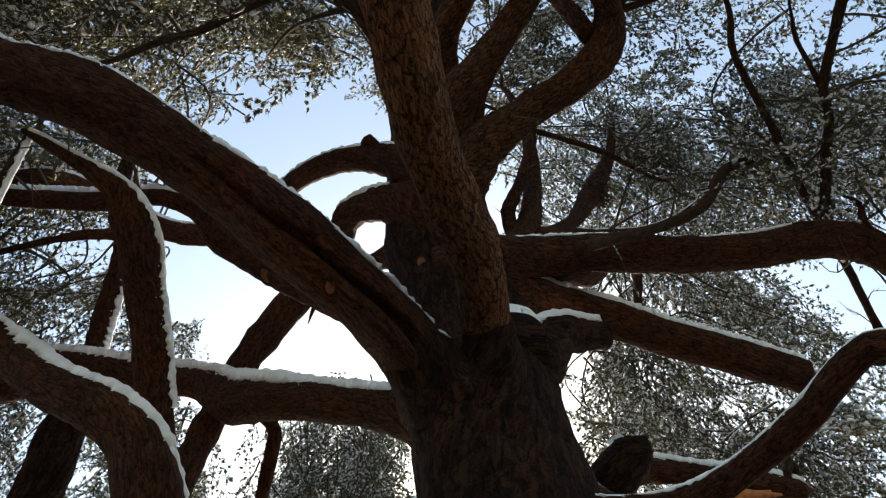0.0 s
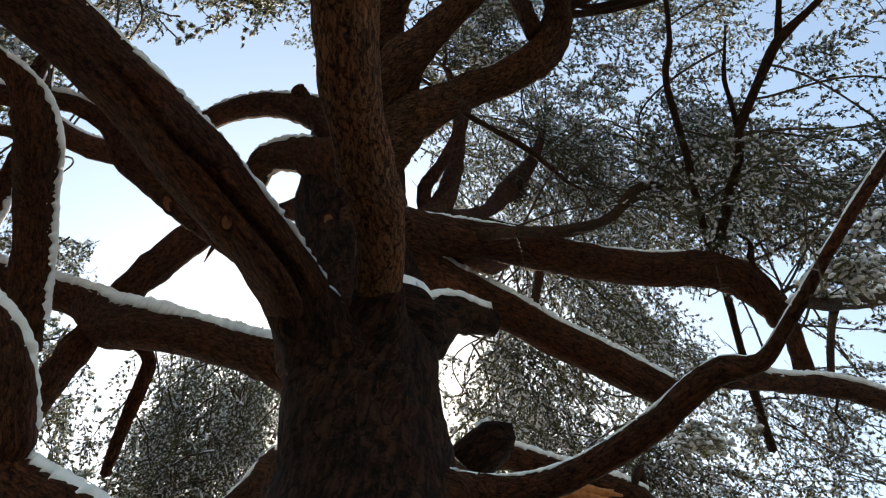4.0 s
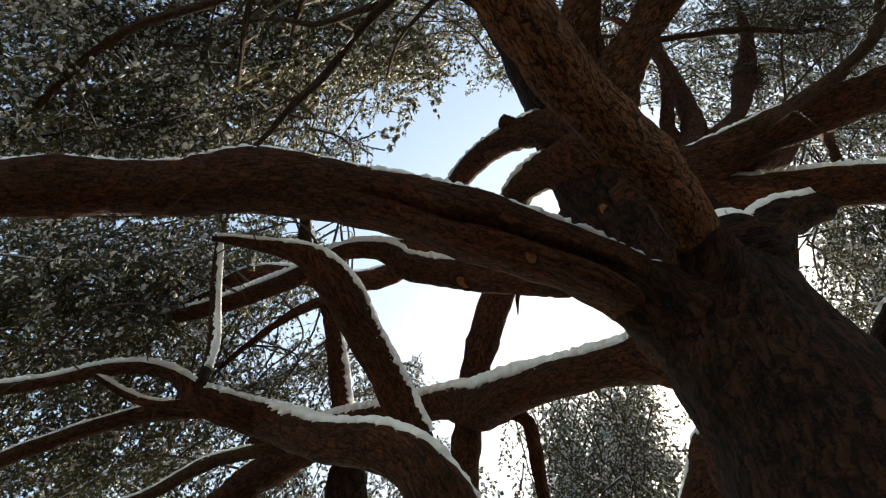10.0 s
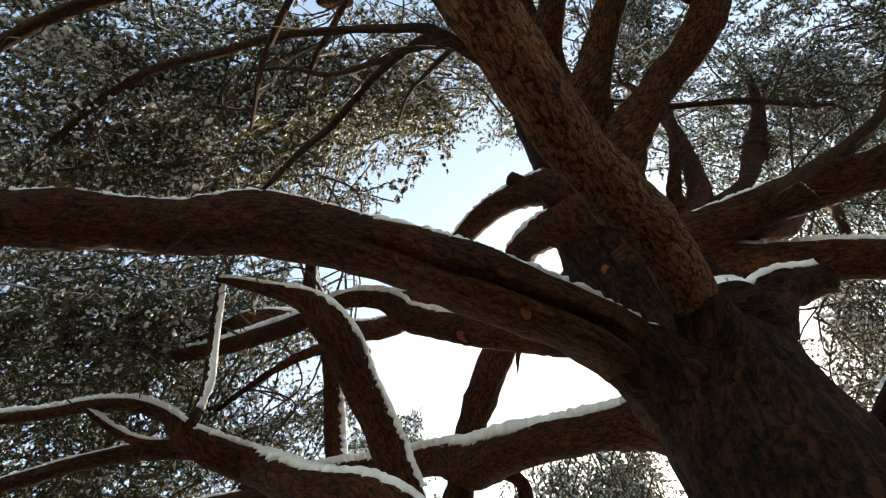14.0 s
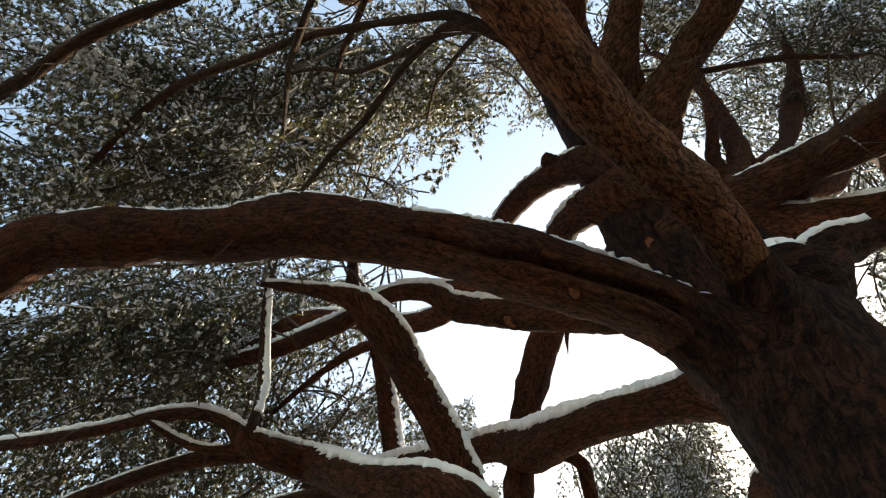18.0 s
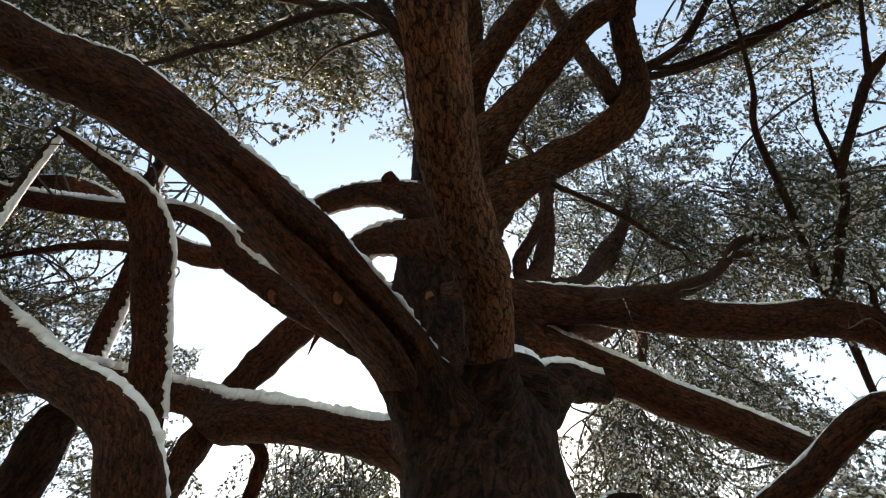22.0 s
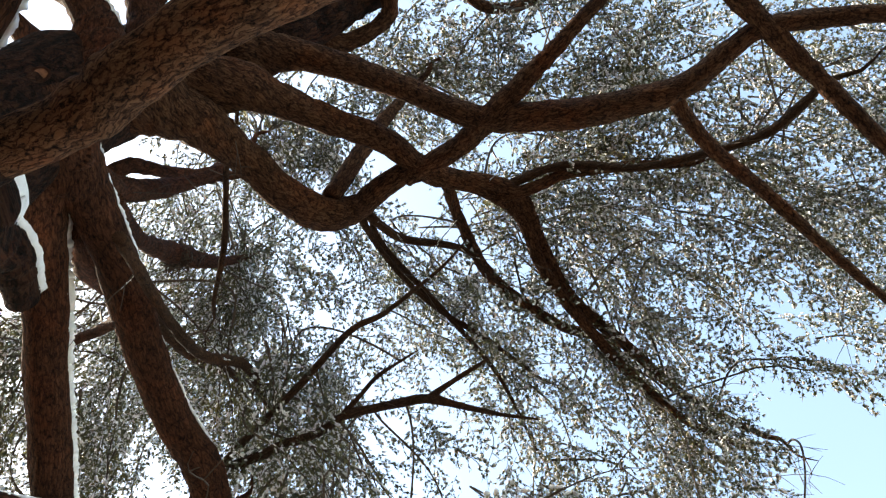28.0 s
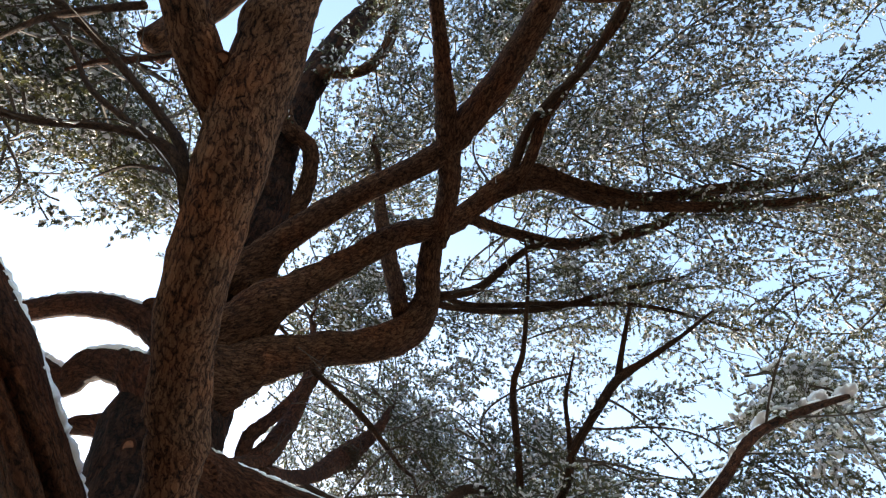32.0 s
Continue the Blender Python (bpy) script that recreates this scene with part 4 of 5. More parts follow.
part, line = limb("limb", [(-0.002, 2.646, 6.764, 0.211), (0.270, 2.367, 6.943, 0.181), (0.656, 2.156, 7.177, 0.139), (1.050, 1.971, 7.356, 0.142), (1.299, 1.766, 7.530, 0.150), (1.344, 1.511, 7.724, 0.115), (1.236, 1.282, 7.802, 0.101), (1.168, 1.062, 7.873, 0.091)], cedar, bark_upper_sunlit, step=0.045, around=26, rough=0.08)
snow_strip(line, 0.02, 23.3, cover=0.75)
part, line = limb("limb", [(0.056, 2.378, 7.138, 0.200), (0.155, 2.030, 7.197, 0.178), (0.342, 1.780, 7.325, 0.130), (0.614, 1.461, 7.551, 0.111), (0.870, 1.145, 7.759, 0.108), (1.224, 0.875, 7.919, 0.101), (1.491, 0.495, 8.181, 0.084), (1.899, 0.181, 8.374, 0.070), (2.590, 0.039, 8.462, 0.059), (3.671, -0.524, 8.419, 0.051), (4.296, -1.008, 8.327, 0.041), (4.667, -1.532, 8.255, 0.031)], cedar, bark_upper_sunlit, step=0.045, around=26, rough=0.08)
part, line = limb("limb", [(-0.051, 2.131, 7.559, 0.164), (-0.002, 1.740, 7.613, 0.126), (0.166, 1.389, 7.645, 0.112), (0.438, 0.949, 7.688, 0.097), (0.823, 0.402, 7.737, 0.100), (0.927, -0.053, 7.717, 0.124), (0.977, -0.603, 7.624, 0.125), (0.933, -1.213, 7.521, 0.099), (0.727, -1.565, 7.415, 0.080), (0.615, -1.804, 7.328, 0.073), (0.646, -2.245, 7.307, 0.072), (0.730, -2.765, 7.154, 0.059), (0.808, -3.337, 6.952, 0.051), (0.902, -3.908, 6.969, 0.026)], cedar, bark_upper_sunlit, step=0.045, around=26, rough=0.08)
part, line = limb("limb", [(-1.008, 0.506, 5.859, 0.095), (-0.582, -0.702, 6.759, 0.104), (-0.016, -1.350, 7.173, 0.080), (0.321, -1.598, 7.270, 0.081), (0.704, -1.876, 7.321, 0.077), (1.162, -2.212, 7.303, 0.068), (1.777, -2.601, 7.092, 0.056), (2.485, -3.118, 6.835, 0.043), (3.085, -3.551, 6.796, 0.024)], cedar, bark_upper_sunlit, step=0.05, around=18, rough=0.11)
part, line = limb("limb", [(1.219, 1.083, 7.868, 0.086), (1.036, 0.564, 7.807, 0.093), (0.806, 0.201, 7.721, 0.099), (0.513, -0.234, 7.701, 0.070), (0.221, -0.657, 7.683, 0.056), (-0.112, -1.177, 7.792, 0.038)], cedar, bark_upper_sunlit, step=0.05, around=18, rough=0.11)
part, line = limb("branch", [(1.188, 1.684, 7.573, 0.080), (1.045, 1.539, 7.925, 0.079), (0.854, 1.345, 8.300, 0.072), (0.683, 1.133, 8.849, 0.055), (0.483, 0.821, 9.407, 0.029), (0.383, 0.750, 9.593, 0.018), (0.373, 0.641, 9.677, 0.011), (0.283, 0.600, 9.772, 0.004)], cedar, bark_upper_sunlit, step=0.05, around=18, rough=0.11)
part, line = limb("branch", [(0.884, -1.111, 7.596, 0.069), (1.428, -1.379, 7.677, 0.061), (1.954, -1.810, 7.710, 0.058), (2.471, -2.185, 7.577, 0.046), (3.011, -2.607, 7.461, 0.030), (3.143, -2.768, 7.445, 0.018), (3.305, -2.832, 7.370, 0.011), (3.394, -2.980, 7.335, 0.004)], cedar, bark_upper_sunlit, step=0.05, around=18, rough=0.11)
part, line = limb("branch", [(1.578, 0.333, 8.256, 0.049), (1.487, -0.128, 8.268, 0.041), (1.521, -0.470, 8.238, 0.038), (1.611, -0.949, 8.062, 0.034), (1.509, -1.789, 7.779, 0.037), (1.319, -2.131, 7.699, 0.044), (1.148, -2.341, 7.643, 0.026), (1.109, -2.543, 7.530, 0.016), (0.949, -2.687, 7.432, 0.004)], cedar, bark_twig, step=0.08, around=8, rough=0.1)
part, line = limb("branch", [(1.320, 0.695, 8.026, 0.072), (1.625, 0.190, 8.277, 0.069), (2.242, 0.047, 8.504, 0.064), (2.860, -0.128, 8.585, 0.066), (3.445, -0.546, 8.605, 0.058), (4.144, -1.084, 8.521, 0.048), (4.599, -1.697, 8.356, 0.032), (4.698, -1.896, 8.326, 0.019), (4.834, -2.001, 8.224, 0.011), (4.888, -2.170, 8.155, 0.004)], cedar, bark_upper_sunlit, step=0.05, around=18, rough=0.11)
part, line = limb("branch", [(1.308, 0.765, 8.008, 0.058), (1.847, 0.739, 8.362, 0.054), (2.553, 0.571, 8.667, 0.060), (3.193, 0.050, 8.766, 0.055), (3.572, -0.450, 8.846, 0.050), (4.329, -0.809, 8.668, 0.038), (4.925, -1.311, 8.490, 0.025), (5.049, -1.460, 8.456, 0.015), (5.196, -1.526, 8.347, 0.009), (5.271, -1.665, 8.279, 0.004)], cedar, bark_upper_sunlit, step=0.05, around=18, rough=0.11)
part, line = limb("branch", [(1.353, 1.559, 7.796, 0.039), (1.901, 1.472, 8.073, 0.028), (2.548, 1.204, 8.340, 0.029), (3.157, 0.753, 8.579, 0.027), (3.756, 0.324, 8.733, 0.017), (3.887, 0.179, 8.782, 0.010), (4.028, 0.129, 8.748, 0.006), (4.119, 0.004, 8.736, 0.004)], cedar, bark_twig, step=0.08, around=8, rough=0.1)
part, line = limb("branch", [(1.437, 1.483, 7.823, 0.044), (1.784, 1.262, 8.046, 0.040), (2.079, 0.773, 8.327, 0.031), (2.498, 0.563, 8.489, 0.021), (2.650, 0.441, 8.560, 0.013), (2.813, 0.412, 8.557, 0.008), (2.925, 0.299, 8.575, 0.004)], cedar, bark_twig, step=0.08, around=8, rough=0.1)
part, line = limb("branch", [(1.652, 0.384, 8.232, 0.064), (1.622, 0.016, 8.242, 0.054), (1.567, -0.314, 8.281, 0.051), (1.647, -0.891, 8.384, 0.046), (1.766, -1.464, 8.519, 0.034), (1.694, -1.936, 8.647, 0.019), (1.630, -2.113, 8.691, 0.012), (1.644, -2.273, 8.674, 0.007), (1.571, -2.408, 8.668, 0.004)], cedar, bark_upper_sunlit, step=0.05, around=18, rough=0.11)
part, line = limb("branch", [(-0.063, 1.685, 8.357, 0.078), (0.016, 1.386, 8.550, 0.074), (-0.121, 1.003, 8.726, 0.075), (-0.406, 0.912, 8.804, 0.070), (-0.623, 0.597, 9.020, 0.038), (-0.770, 0.449, 9.145, 0.023), (-0.819, 0.292, 9.176, 0.014), (-0.956, 0.204, 9.217, 0.004)], cedar, bark_upper_sunlit, step=0.05, around=18, rough=0.11)
part, line = limb("branch", [(-0.431, 0.370, 9.588, 0.064), (-0.045, 0.122, 9.854, 0.060), (0.035, -0.367, 10.082, 0.055), (-0.204, -0.916, 10.242, 0.027), (-0.314, -1.086, 10.299, 0.016), (-0.334, -1.255, 10.284, 0.010), (-0.443, -1.374, 10.278, 0.004)], cedar, bark_upper_sunlit, step=0.05, around=18, rough=0.11)
part, line = limb("branch", [(0.213, 2.023, 7.106, 0.017), (0.497, 2.197, 7.254, 0.018), (0.763, 2.390, 7.376, 0.023), (1.370, 2.654, 7.522, 0.029), (1.870, 2.952, 7.620, 0.020), (2.041, 3.016, 7.657, 0.012), (2.150, 3.126, 7.627, 0.007), (2.302, 3.161, 7.606, 0.004)], cedar, bark_twig, step=0.08, around=8, rough=0.1)
part, line = limb("branch", [(1.414, 1.489, 8.020, 0.025), (1.836, 1.479, 8.180, 0.028), (2.721, 1.085, 8.414, 0.029), (3.592, 0.737, 8.619, 0.022), (4.472, 0.519, 8.551, 0.014), (4.642, 0.438, 8.541, 0.008), (4.790, 0.441, 8.460, 0.005), (4.908, 0.370, 8.409, 0.004)], cedar, bark_twig, step=0.08, around=8, rough=0.1)
part, line = limb("branch", [(-0.334, 0.896, 4.805, 0.031), (-0.407, 0.811, 4.880, 0.029), (-0.541, 0.752, 5.040, 0.025), (-0.753, 0.801, 5.187, 0.022), (-0.980, 0.898, 5.309, 0.020), (-1.222, 1.021, 5.414, 0.021), (-1.498, 1.113, 5.525, 0.019), (-1.767, 1.226, 5.628, 0.016), (-2.040, 1.318, 5.739, 0.007)], cedar, bark_twig, step=0.08, around=8, rough=0.1)
part, line = limb("branch", [(-0.930, 0.266, 5.185, 0.020), (-1.078, 0.350, 5.338, 0.019), (-1.291, 0.484, 5.511, 0.020), (-1.517, 0.630, 5.765, 0.019), (-1.784, 0.857, 6.101, 0.014), (-2.082, 1.107, 6.508, 0.008)], cedar, bark_twig, step=0.08, around=8, rough=0.1)
part, line = limb("branch", [(-0.334, 0.896, 4.805, 0.029), (-0.409, 0.817, 4.916, 0.027), (-0.592, 0.789, 5.166, 0.024), (-0.848, 0.825, 5.462, 0.020), (-1.104, 0.853, 5.763, 0.019), (-1.309, 0.867, 6.083, 0.017), (-1.574, 0.794, 6.427, 0.015), (-1.930, 0.741, 6.736, 0.008)], cedar, bark_twig, step=0.08, around=8, rough=0.1)
part, line = limb("branch", [(-0.334, 0.896, 4.805, 0.031), (-0.408, 0.811, 4.885, 0.029), (-0.524, 0.721, 5.080, 0.026), (-0.742, 0.665, 5.295, 0.022), (-1.044, 0.586, 5.496, 0.023), (-1.386, 0.512, 5.685, 0.024), (-1.720, 0.486, 5.855, 0.026), (-2.143, 0.428, 6.015, 0.027), (-2.523, 0.442, 6.155, 0.028), (-2.914, 0.503, 6.270, 0.026), (-3.354, 0.614, 6.350, 0.023), (-3.734, 0.741, 6.438, 0.016)], cedar, bark_twig, step=0.08, around=8, rough=0.1)
part, line = limb("branch", [(-0.774, 0.379, 5.601, 0.020), (-0.913, 0.504, 5.688, 0.018), (-1.084, 0.617, 5.893, 0.019), (-1.308, 0.756, 6.143, 0.017), (-1.515, 0.923, 6.353, 0.011)], cedar, bark_limb, step=0.05, around=18, rough=0.11)
part, line = limb("branch", [(-1.405, 0.058, 5.617, 0.034), (-1.794, 0.033, 5.549, 0.035), (-2.039, -0.014, 5.520, 0.038), (-2.307, -0.040, 5.494, 0.038), (-2.623, -0.034, 5.486, 0.039), (-2.891, -0.046, 5.536, 0.037), (-3.268, -0.043, 5.574, 0.031), (-3.725, -0.018, 5.601, 0.020)], cedar, bark_twig, step=0.08, around=8, rough=0.1)
part, line = limb("branch", [(-0.334, 0.896, 4.805, 0.021), (-0.410, 0.821, 4.932, 0.020), (-0.508, 0.885, 5.218, 0.016), (-0.683, 1.006, 5.571, 0.012), (-0.881, 1.157, 5.904, 0.010), (-1.083, 1.389, 6.201, 0.007)], cedar, bark_twig, step=0.08, around=8, rough=0.1)
part, line = limb("branch", [(-2.656, 3.446, 7.467, 0.066), (-3.115, 3.464, 7.647, 0.051), (-3.742, 3.617, 7.793, 0.035), (-4.469, 3.826, 7.827, 0.021), (-4.645, 3.913, 7.818, 0.013), (-4.809, 3.920, 7.787, 0.008), (-4.944, 4.016, 7.736, 0.004)], cedar, bark_limb, step=0.05, around=18, rough=0.11)
part, line = limb("branch", [(-3.131, 4.611, 6.169, 0.101), (-3.040, 4.082, 6.899, 0.091), (-2.936, 3.623, 7.484, 0.078), (-2.916, 3.095, 8.135, 0.046), (-2.950, 2.943, 8.347, 0.028), (-2.892, 2.806, 8.434, 0.017), (-2.953, 2.692, 8.556, 0.004)], cedar, bark_limb, step=0.05, around=18, rough=0.11)
snow_strip(line, 0.03, 50.3, side=1.0, cover=0.75)
part, line = limb("branch", [(-2.536, 3.300, 5.491, 0.104), (-2.990, 3.430, 5.584, 0.129), (-3.499, 3.580, 5.621, 0.122), (-4.106, 3.771, 5.541, 0.110), (-4.770, 3.928, 5.350, 0.087), (-5.100, 4.075, 5.215, 0.052), (-5.400, 4.053, 5.092, 0.031), (-5.649, 4.199, 4.906, 0.004)], cedar, bark_limb, step=0.05, around=18, rough=0.11)
snow_strip(line, 0.02, 52.3, cover=0.75)
part, line = limb("stub", [(-2.792, 4.108, 4.706, 0.164), (-2.729, 3.957, 5.017, 0.167), (-2.662, 3.807, 5.257, 0.159), (-2.610, 3.683, 5.456, 0.141), (-2.578, 3.612, 5.517, 0.103)], cedar, bark_shaded, step=0.045, around=26, rough=0.08)
snow_strip(line, 0.03, 54.3, cover=1.2)
part, line = limb("branch", [(-2.876, 3.163, 5.414, 0.049), (-3.470, 3.149, 5.512, 0.046), (-4.067, 3.217, 5.511, 0.042), (-4.631, 3.202, 5.531, 0.029), (-4.864, 3.233, 5.533, 0.018), (-5.032, 3.169, 5.492, 0.011), (-5.212, 3.216, 5.430, 0.004)], cedar, bark_twig, step=0.08, around=8, rough=0.1)
snow_strip(line, 0.02, 56.3, cover=0.75)
part, line = limb("limb", [(0.940, 3.689, 4.814, 0.101), (1.236, 3.748, 4.976, 0.085), (1.643, 3.806, 4.970, 0.074), (2.007, 3.861, 4.949, 0.073), (2.257, 3.922, 4.935, 0.070), (2.322, 3.921, 4.923, 0.044)], cedar, bark_limb, step=0.05, around=18, rough=0.11)
snow_strip(line, 0.04, 58.3, cover=1)
part, line = limb("branch", [(2.175, 3.898, 4.923, 0.033), (2.236, 3.799, 5.074, 0.030), (2.334, 3.998, 4.950, 0.026), (2.357, 4.188, 4.840, 0.022), (2.424, 4.353, 4.745, 0.013), (2.400, 4.488, 4.631, 0.008), (2.473, 4.615, 4.505, 0.004)], cedar, bark_twig, step=0.08, around=8, rough=0.1)
part, line = limb("limb", [(0.120, 3.023, 3.719, 0.200), (-0.064, 3.206, 4.136, 0.145), (-0.345, 3.420, 4.016, 0.127), (-0.545, 3.609, 3.911, 0.118), (-0.734, 3.849, 3.810, 0.102), (-0.961, 4.208, 3.698, 0.074), (-1.271, 4.738, 3.634, 0.040)], cedar, bark_limb, step=0.045, around=26, rough=0.08)
snow_strip(line, 0.015, 61.3, cover=0.8)

# torn orange wood below the low limb, and a short stub on the arching limb
SHARDS = [[(1.271, 2.959, 4.116, 0.031), (1.455, 3.007, 4.152, 0.025), (1.639, 3.056, 4.188, 0.007)],
          [(1.281, 2.977, 4.105, 0.037), (1.476, 3.044, 4.140, 0.030), (1.671, 3.110, 4.156, 0.009)],
          [(1.281, 2.992, 4.096, 0.037), (1.449, 3.072, 4.123, 0.030), (1.618, 3.152, 4.130, 0.009)],
          [(1.270, 2.996, 4.093, 0.031), (1.393, 3.079, 4.108, 0.025), (1.516, 3.162, 4.122, 0.007)],
          [(1.248, 2.984, 4.100, 0.019), (1.467, 3.059, 4.101, 0.015), (1.687, 3.135, 4.141, 0.004)],
          [(1.260, 2.953, 4.119, 0.025), (1.422, 2.996, 4.149, 0.020), (1.583, 3.039, 4.198, 0.006)]]
for shard in SHARDS:
    limb("splinter", shard, cedar, torn_wood_sunlit, step=0.02, around=7, rough=0.2, label="torn orange splinter of bare wood", collar=0.0)
    LINES.pop()
part, line = limb("stub", [(-0.482, 2.497, 7.099, 0.068), (-0.556, 2.441, 7.194, 0.064), (-0.607, 2.405, 7.254, 0.059)], cedar, bark_limb, step=0.02, around=14, rough=0.1, collar=0.0)
snow_strip(line, 0.02, 62.3, cover=1.2, skip=0.06)

# pruning scars
scar((-0.595, 2.033, 4.634), (0.11, -0.52, -0.85), 0.038, cedar)
scar((-0.174, 2.508, 5.548), (-0.01, -0.51, -0.86), 0.045, cedar)
scar((-1.297, 2.979, 6.165), (0.20, -0.51, -0.83), 0.060, cedar)
scar((-0.521, 0.293, 5.068), (0.15, -0.08, -0.98), 0.032, cedar)

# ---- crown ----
# sky gaps, placed along sight lines to fit the camera's view
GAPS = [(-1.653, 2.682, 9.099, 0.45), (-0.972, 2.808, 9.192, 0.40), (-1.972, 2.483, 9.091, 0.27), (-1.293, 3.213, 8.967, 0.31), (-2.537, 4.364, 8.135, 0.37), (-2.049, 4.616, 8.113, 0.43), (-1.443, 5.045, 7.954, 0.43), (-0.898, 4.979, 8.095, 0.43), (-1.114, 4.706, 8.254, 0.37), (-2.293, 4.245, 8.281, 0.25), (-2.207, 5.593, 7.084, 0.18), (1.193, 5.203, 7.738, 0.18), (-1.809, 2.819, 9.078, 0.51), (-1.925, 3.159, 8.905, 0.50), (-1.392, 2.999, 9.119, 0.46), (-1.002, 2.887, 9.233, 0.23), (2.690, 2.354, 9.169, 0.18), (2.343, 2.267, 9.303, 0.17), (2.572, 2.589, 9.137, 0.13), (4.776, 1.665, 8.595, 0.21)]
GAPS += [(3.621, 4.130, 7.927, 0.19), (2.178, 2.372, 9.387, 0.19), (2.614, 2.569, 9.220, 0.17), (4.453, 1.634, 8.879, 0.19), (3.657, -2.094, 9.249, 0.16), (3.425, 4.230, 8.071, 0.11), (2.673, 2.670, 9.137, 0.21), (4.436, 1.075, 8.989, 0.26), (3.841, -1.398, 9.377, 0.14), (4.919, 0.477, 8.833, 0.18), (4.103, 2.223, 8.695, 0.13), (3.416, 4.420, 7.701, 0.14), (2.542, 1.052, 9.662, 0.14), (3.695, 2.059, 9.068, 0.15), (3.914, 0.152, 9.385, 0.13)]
SPRINGS = np.concatenate([s[s[:, 3] < 0.12][:, :3] for s in LINES])
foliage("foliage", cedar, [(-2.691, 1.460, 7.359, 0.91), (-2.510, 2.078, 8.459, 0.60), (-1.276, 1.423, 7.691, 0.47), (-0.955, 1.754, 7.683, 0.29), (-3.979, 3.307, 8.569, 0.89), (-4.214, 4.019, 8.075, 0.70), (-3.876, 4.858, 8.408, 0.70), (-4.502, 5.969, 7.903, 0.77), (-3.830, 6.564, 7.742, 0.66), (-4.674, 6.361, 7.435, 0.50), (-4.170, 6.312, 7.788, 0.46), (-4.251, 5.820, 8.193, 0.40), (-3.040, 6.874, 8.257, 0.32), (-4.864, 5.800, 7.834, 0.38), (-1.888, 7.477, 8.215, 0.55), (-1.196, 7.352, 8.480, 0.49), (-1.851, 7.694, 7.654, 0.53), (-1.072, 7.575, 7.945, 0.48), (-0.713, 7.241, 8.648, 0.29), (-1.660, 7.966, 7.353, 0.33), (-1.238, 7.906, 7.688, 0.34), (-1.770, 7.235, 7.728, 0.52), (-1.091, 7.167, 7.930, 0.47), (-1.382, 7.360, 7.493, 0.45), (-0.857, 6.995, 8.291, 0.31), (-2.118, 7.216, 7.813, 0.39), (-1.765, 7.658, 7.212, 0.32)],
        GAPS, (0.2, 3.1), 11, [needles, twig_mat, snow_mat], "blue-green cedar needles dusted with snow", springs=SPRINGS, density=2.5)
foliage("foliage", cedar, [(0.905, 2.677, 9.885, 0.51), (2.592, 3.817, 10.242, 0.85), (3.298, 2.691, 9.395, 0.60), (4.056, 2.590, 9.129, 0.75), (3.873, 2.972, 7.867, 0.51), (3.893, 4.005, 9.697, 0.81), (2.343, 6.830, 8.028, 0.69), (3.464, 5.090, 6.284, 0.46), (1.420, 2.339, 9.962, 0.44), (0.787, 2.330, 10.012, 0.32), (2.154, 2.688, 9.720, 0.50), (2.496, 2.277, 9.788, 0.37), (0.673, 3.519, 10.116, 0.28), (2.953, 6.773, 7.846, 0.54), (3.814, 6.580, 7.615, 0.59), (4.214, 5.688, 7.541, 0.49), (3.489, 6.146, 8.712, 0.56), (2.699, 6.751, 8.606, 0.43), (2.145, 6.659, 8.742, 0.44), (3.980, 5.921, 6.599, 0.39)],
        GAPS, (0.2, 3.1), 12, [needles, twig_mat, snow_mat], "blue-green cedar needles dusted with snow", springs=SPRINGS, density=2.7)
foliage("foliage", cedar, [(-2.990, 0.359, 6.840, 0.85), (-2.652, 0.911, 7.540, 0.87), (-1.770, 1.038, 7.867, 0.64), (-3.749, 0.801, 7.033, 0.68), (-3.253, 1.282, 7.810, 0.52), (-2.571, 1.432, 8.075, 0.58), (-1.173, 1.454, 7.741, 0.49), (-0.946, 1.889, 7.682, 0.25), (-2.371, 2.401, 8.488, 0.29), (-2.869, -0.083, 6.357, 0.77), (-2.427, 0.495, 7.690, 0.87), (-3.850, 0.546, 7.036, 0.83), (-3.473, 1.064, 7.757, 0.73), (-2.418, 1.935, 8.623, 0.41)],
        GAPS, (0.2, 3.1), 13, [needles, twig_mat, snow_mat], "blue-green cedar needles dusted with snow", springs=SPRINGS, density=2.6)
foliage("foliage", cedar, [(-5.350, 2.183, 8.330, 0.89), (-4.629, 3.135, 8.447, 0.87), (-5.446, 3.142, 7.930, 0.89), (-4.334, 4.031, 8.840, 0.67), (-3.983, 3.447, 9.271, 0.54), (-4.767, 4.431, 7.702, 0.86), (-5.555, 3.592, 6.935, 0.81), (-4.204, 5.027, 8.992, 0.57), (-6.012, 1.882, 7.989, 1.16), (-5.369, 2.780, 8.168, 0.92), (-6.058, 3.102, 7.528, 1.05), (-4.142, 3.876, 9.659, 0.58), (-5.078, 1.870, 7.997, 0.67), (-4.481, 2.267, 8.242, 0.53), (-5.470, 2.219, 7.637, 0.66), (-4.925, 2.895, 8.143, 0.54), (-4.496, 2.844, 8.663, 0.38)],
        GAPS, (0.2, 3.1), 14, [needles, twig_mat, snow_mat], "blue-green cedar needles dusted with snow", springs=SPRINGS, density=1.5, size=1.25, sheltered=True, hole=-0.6)
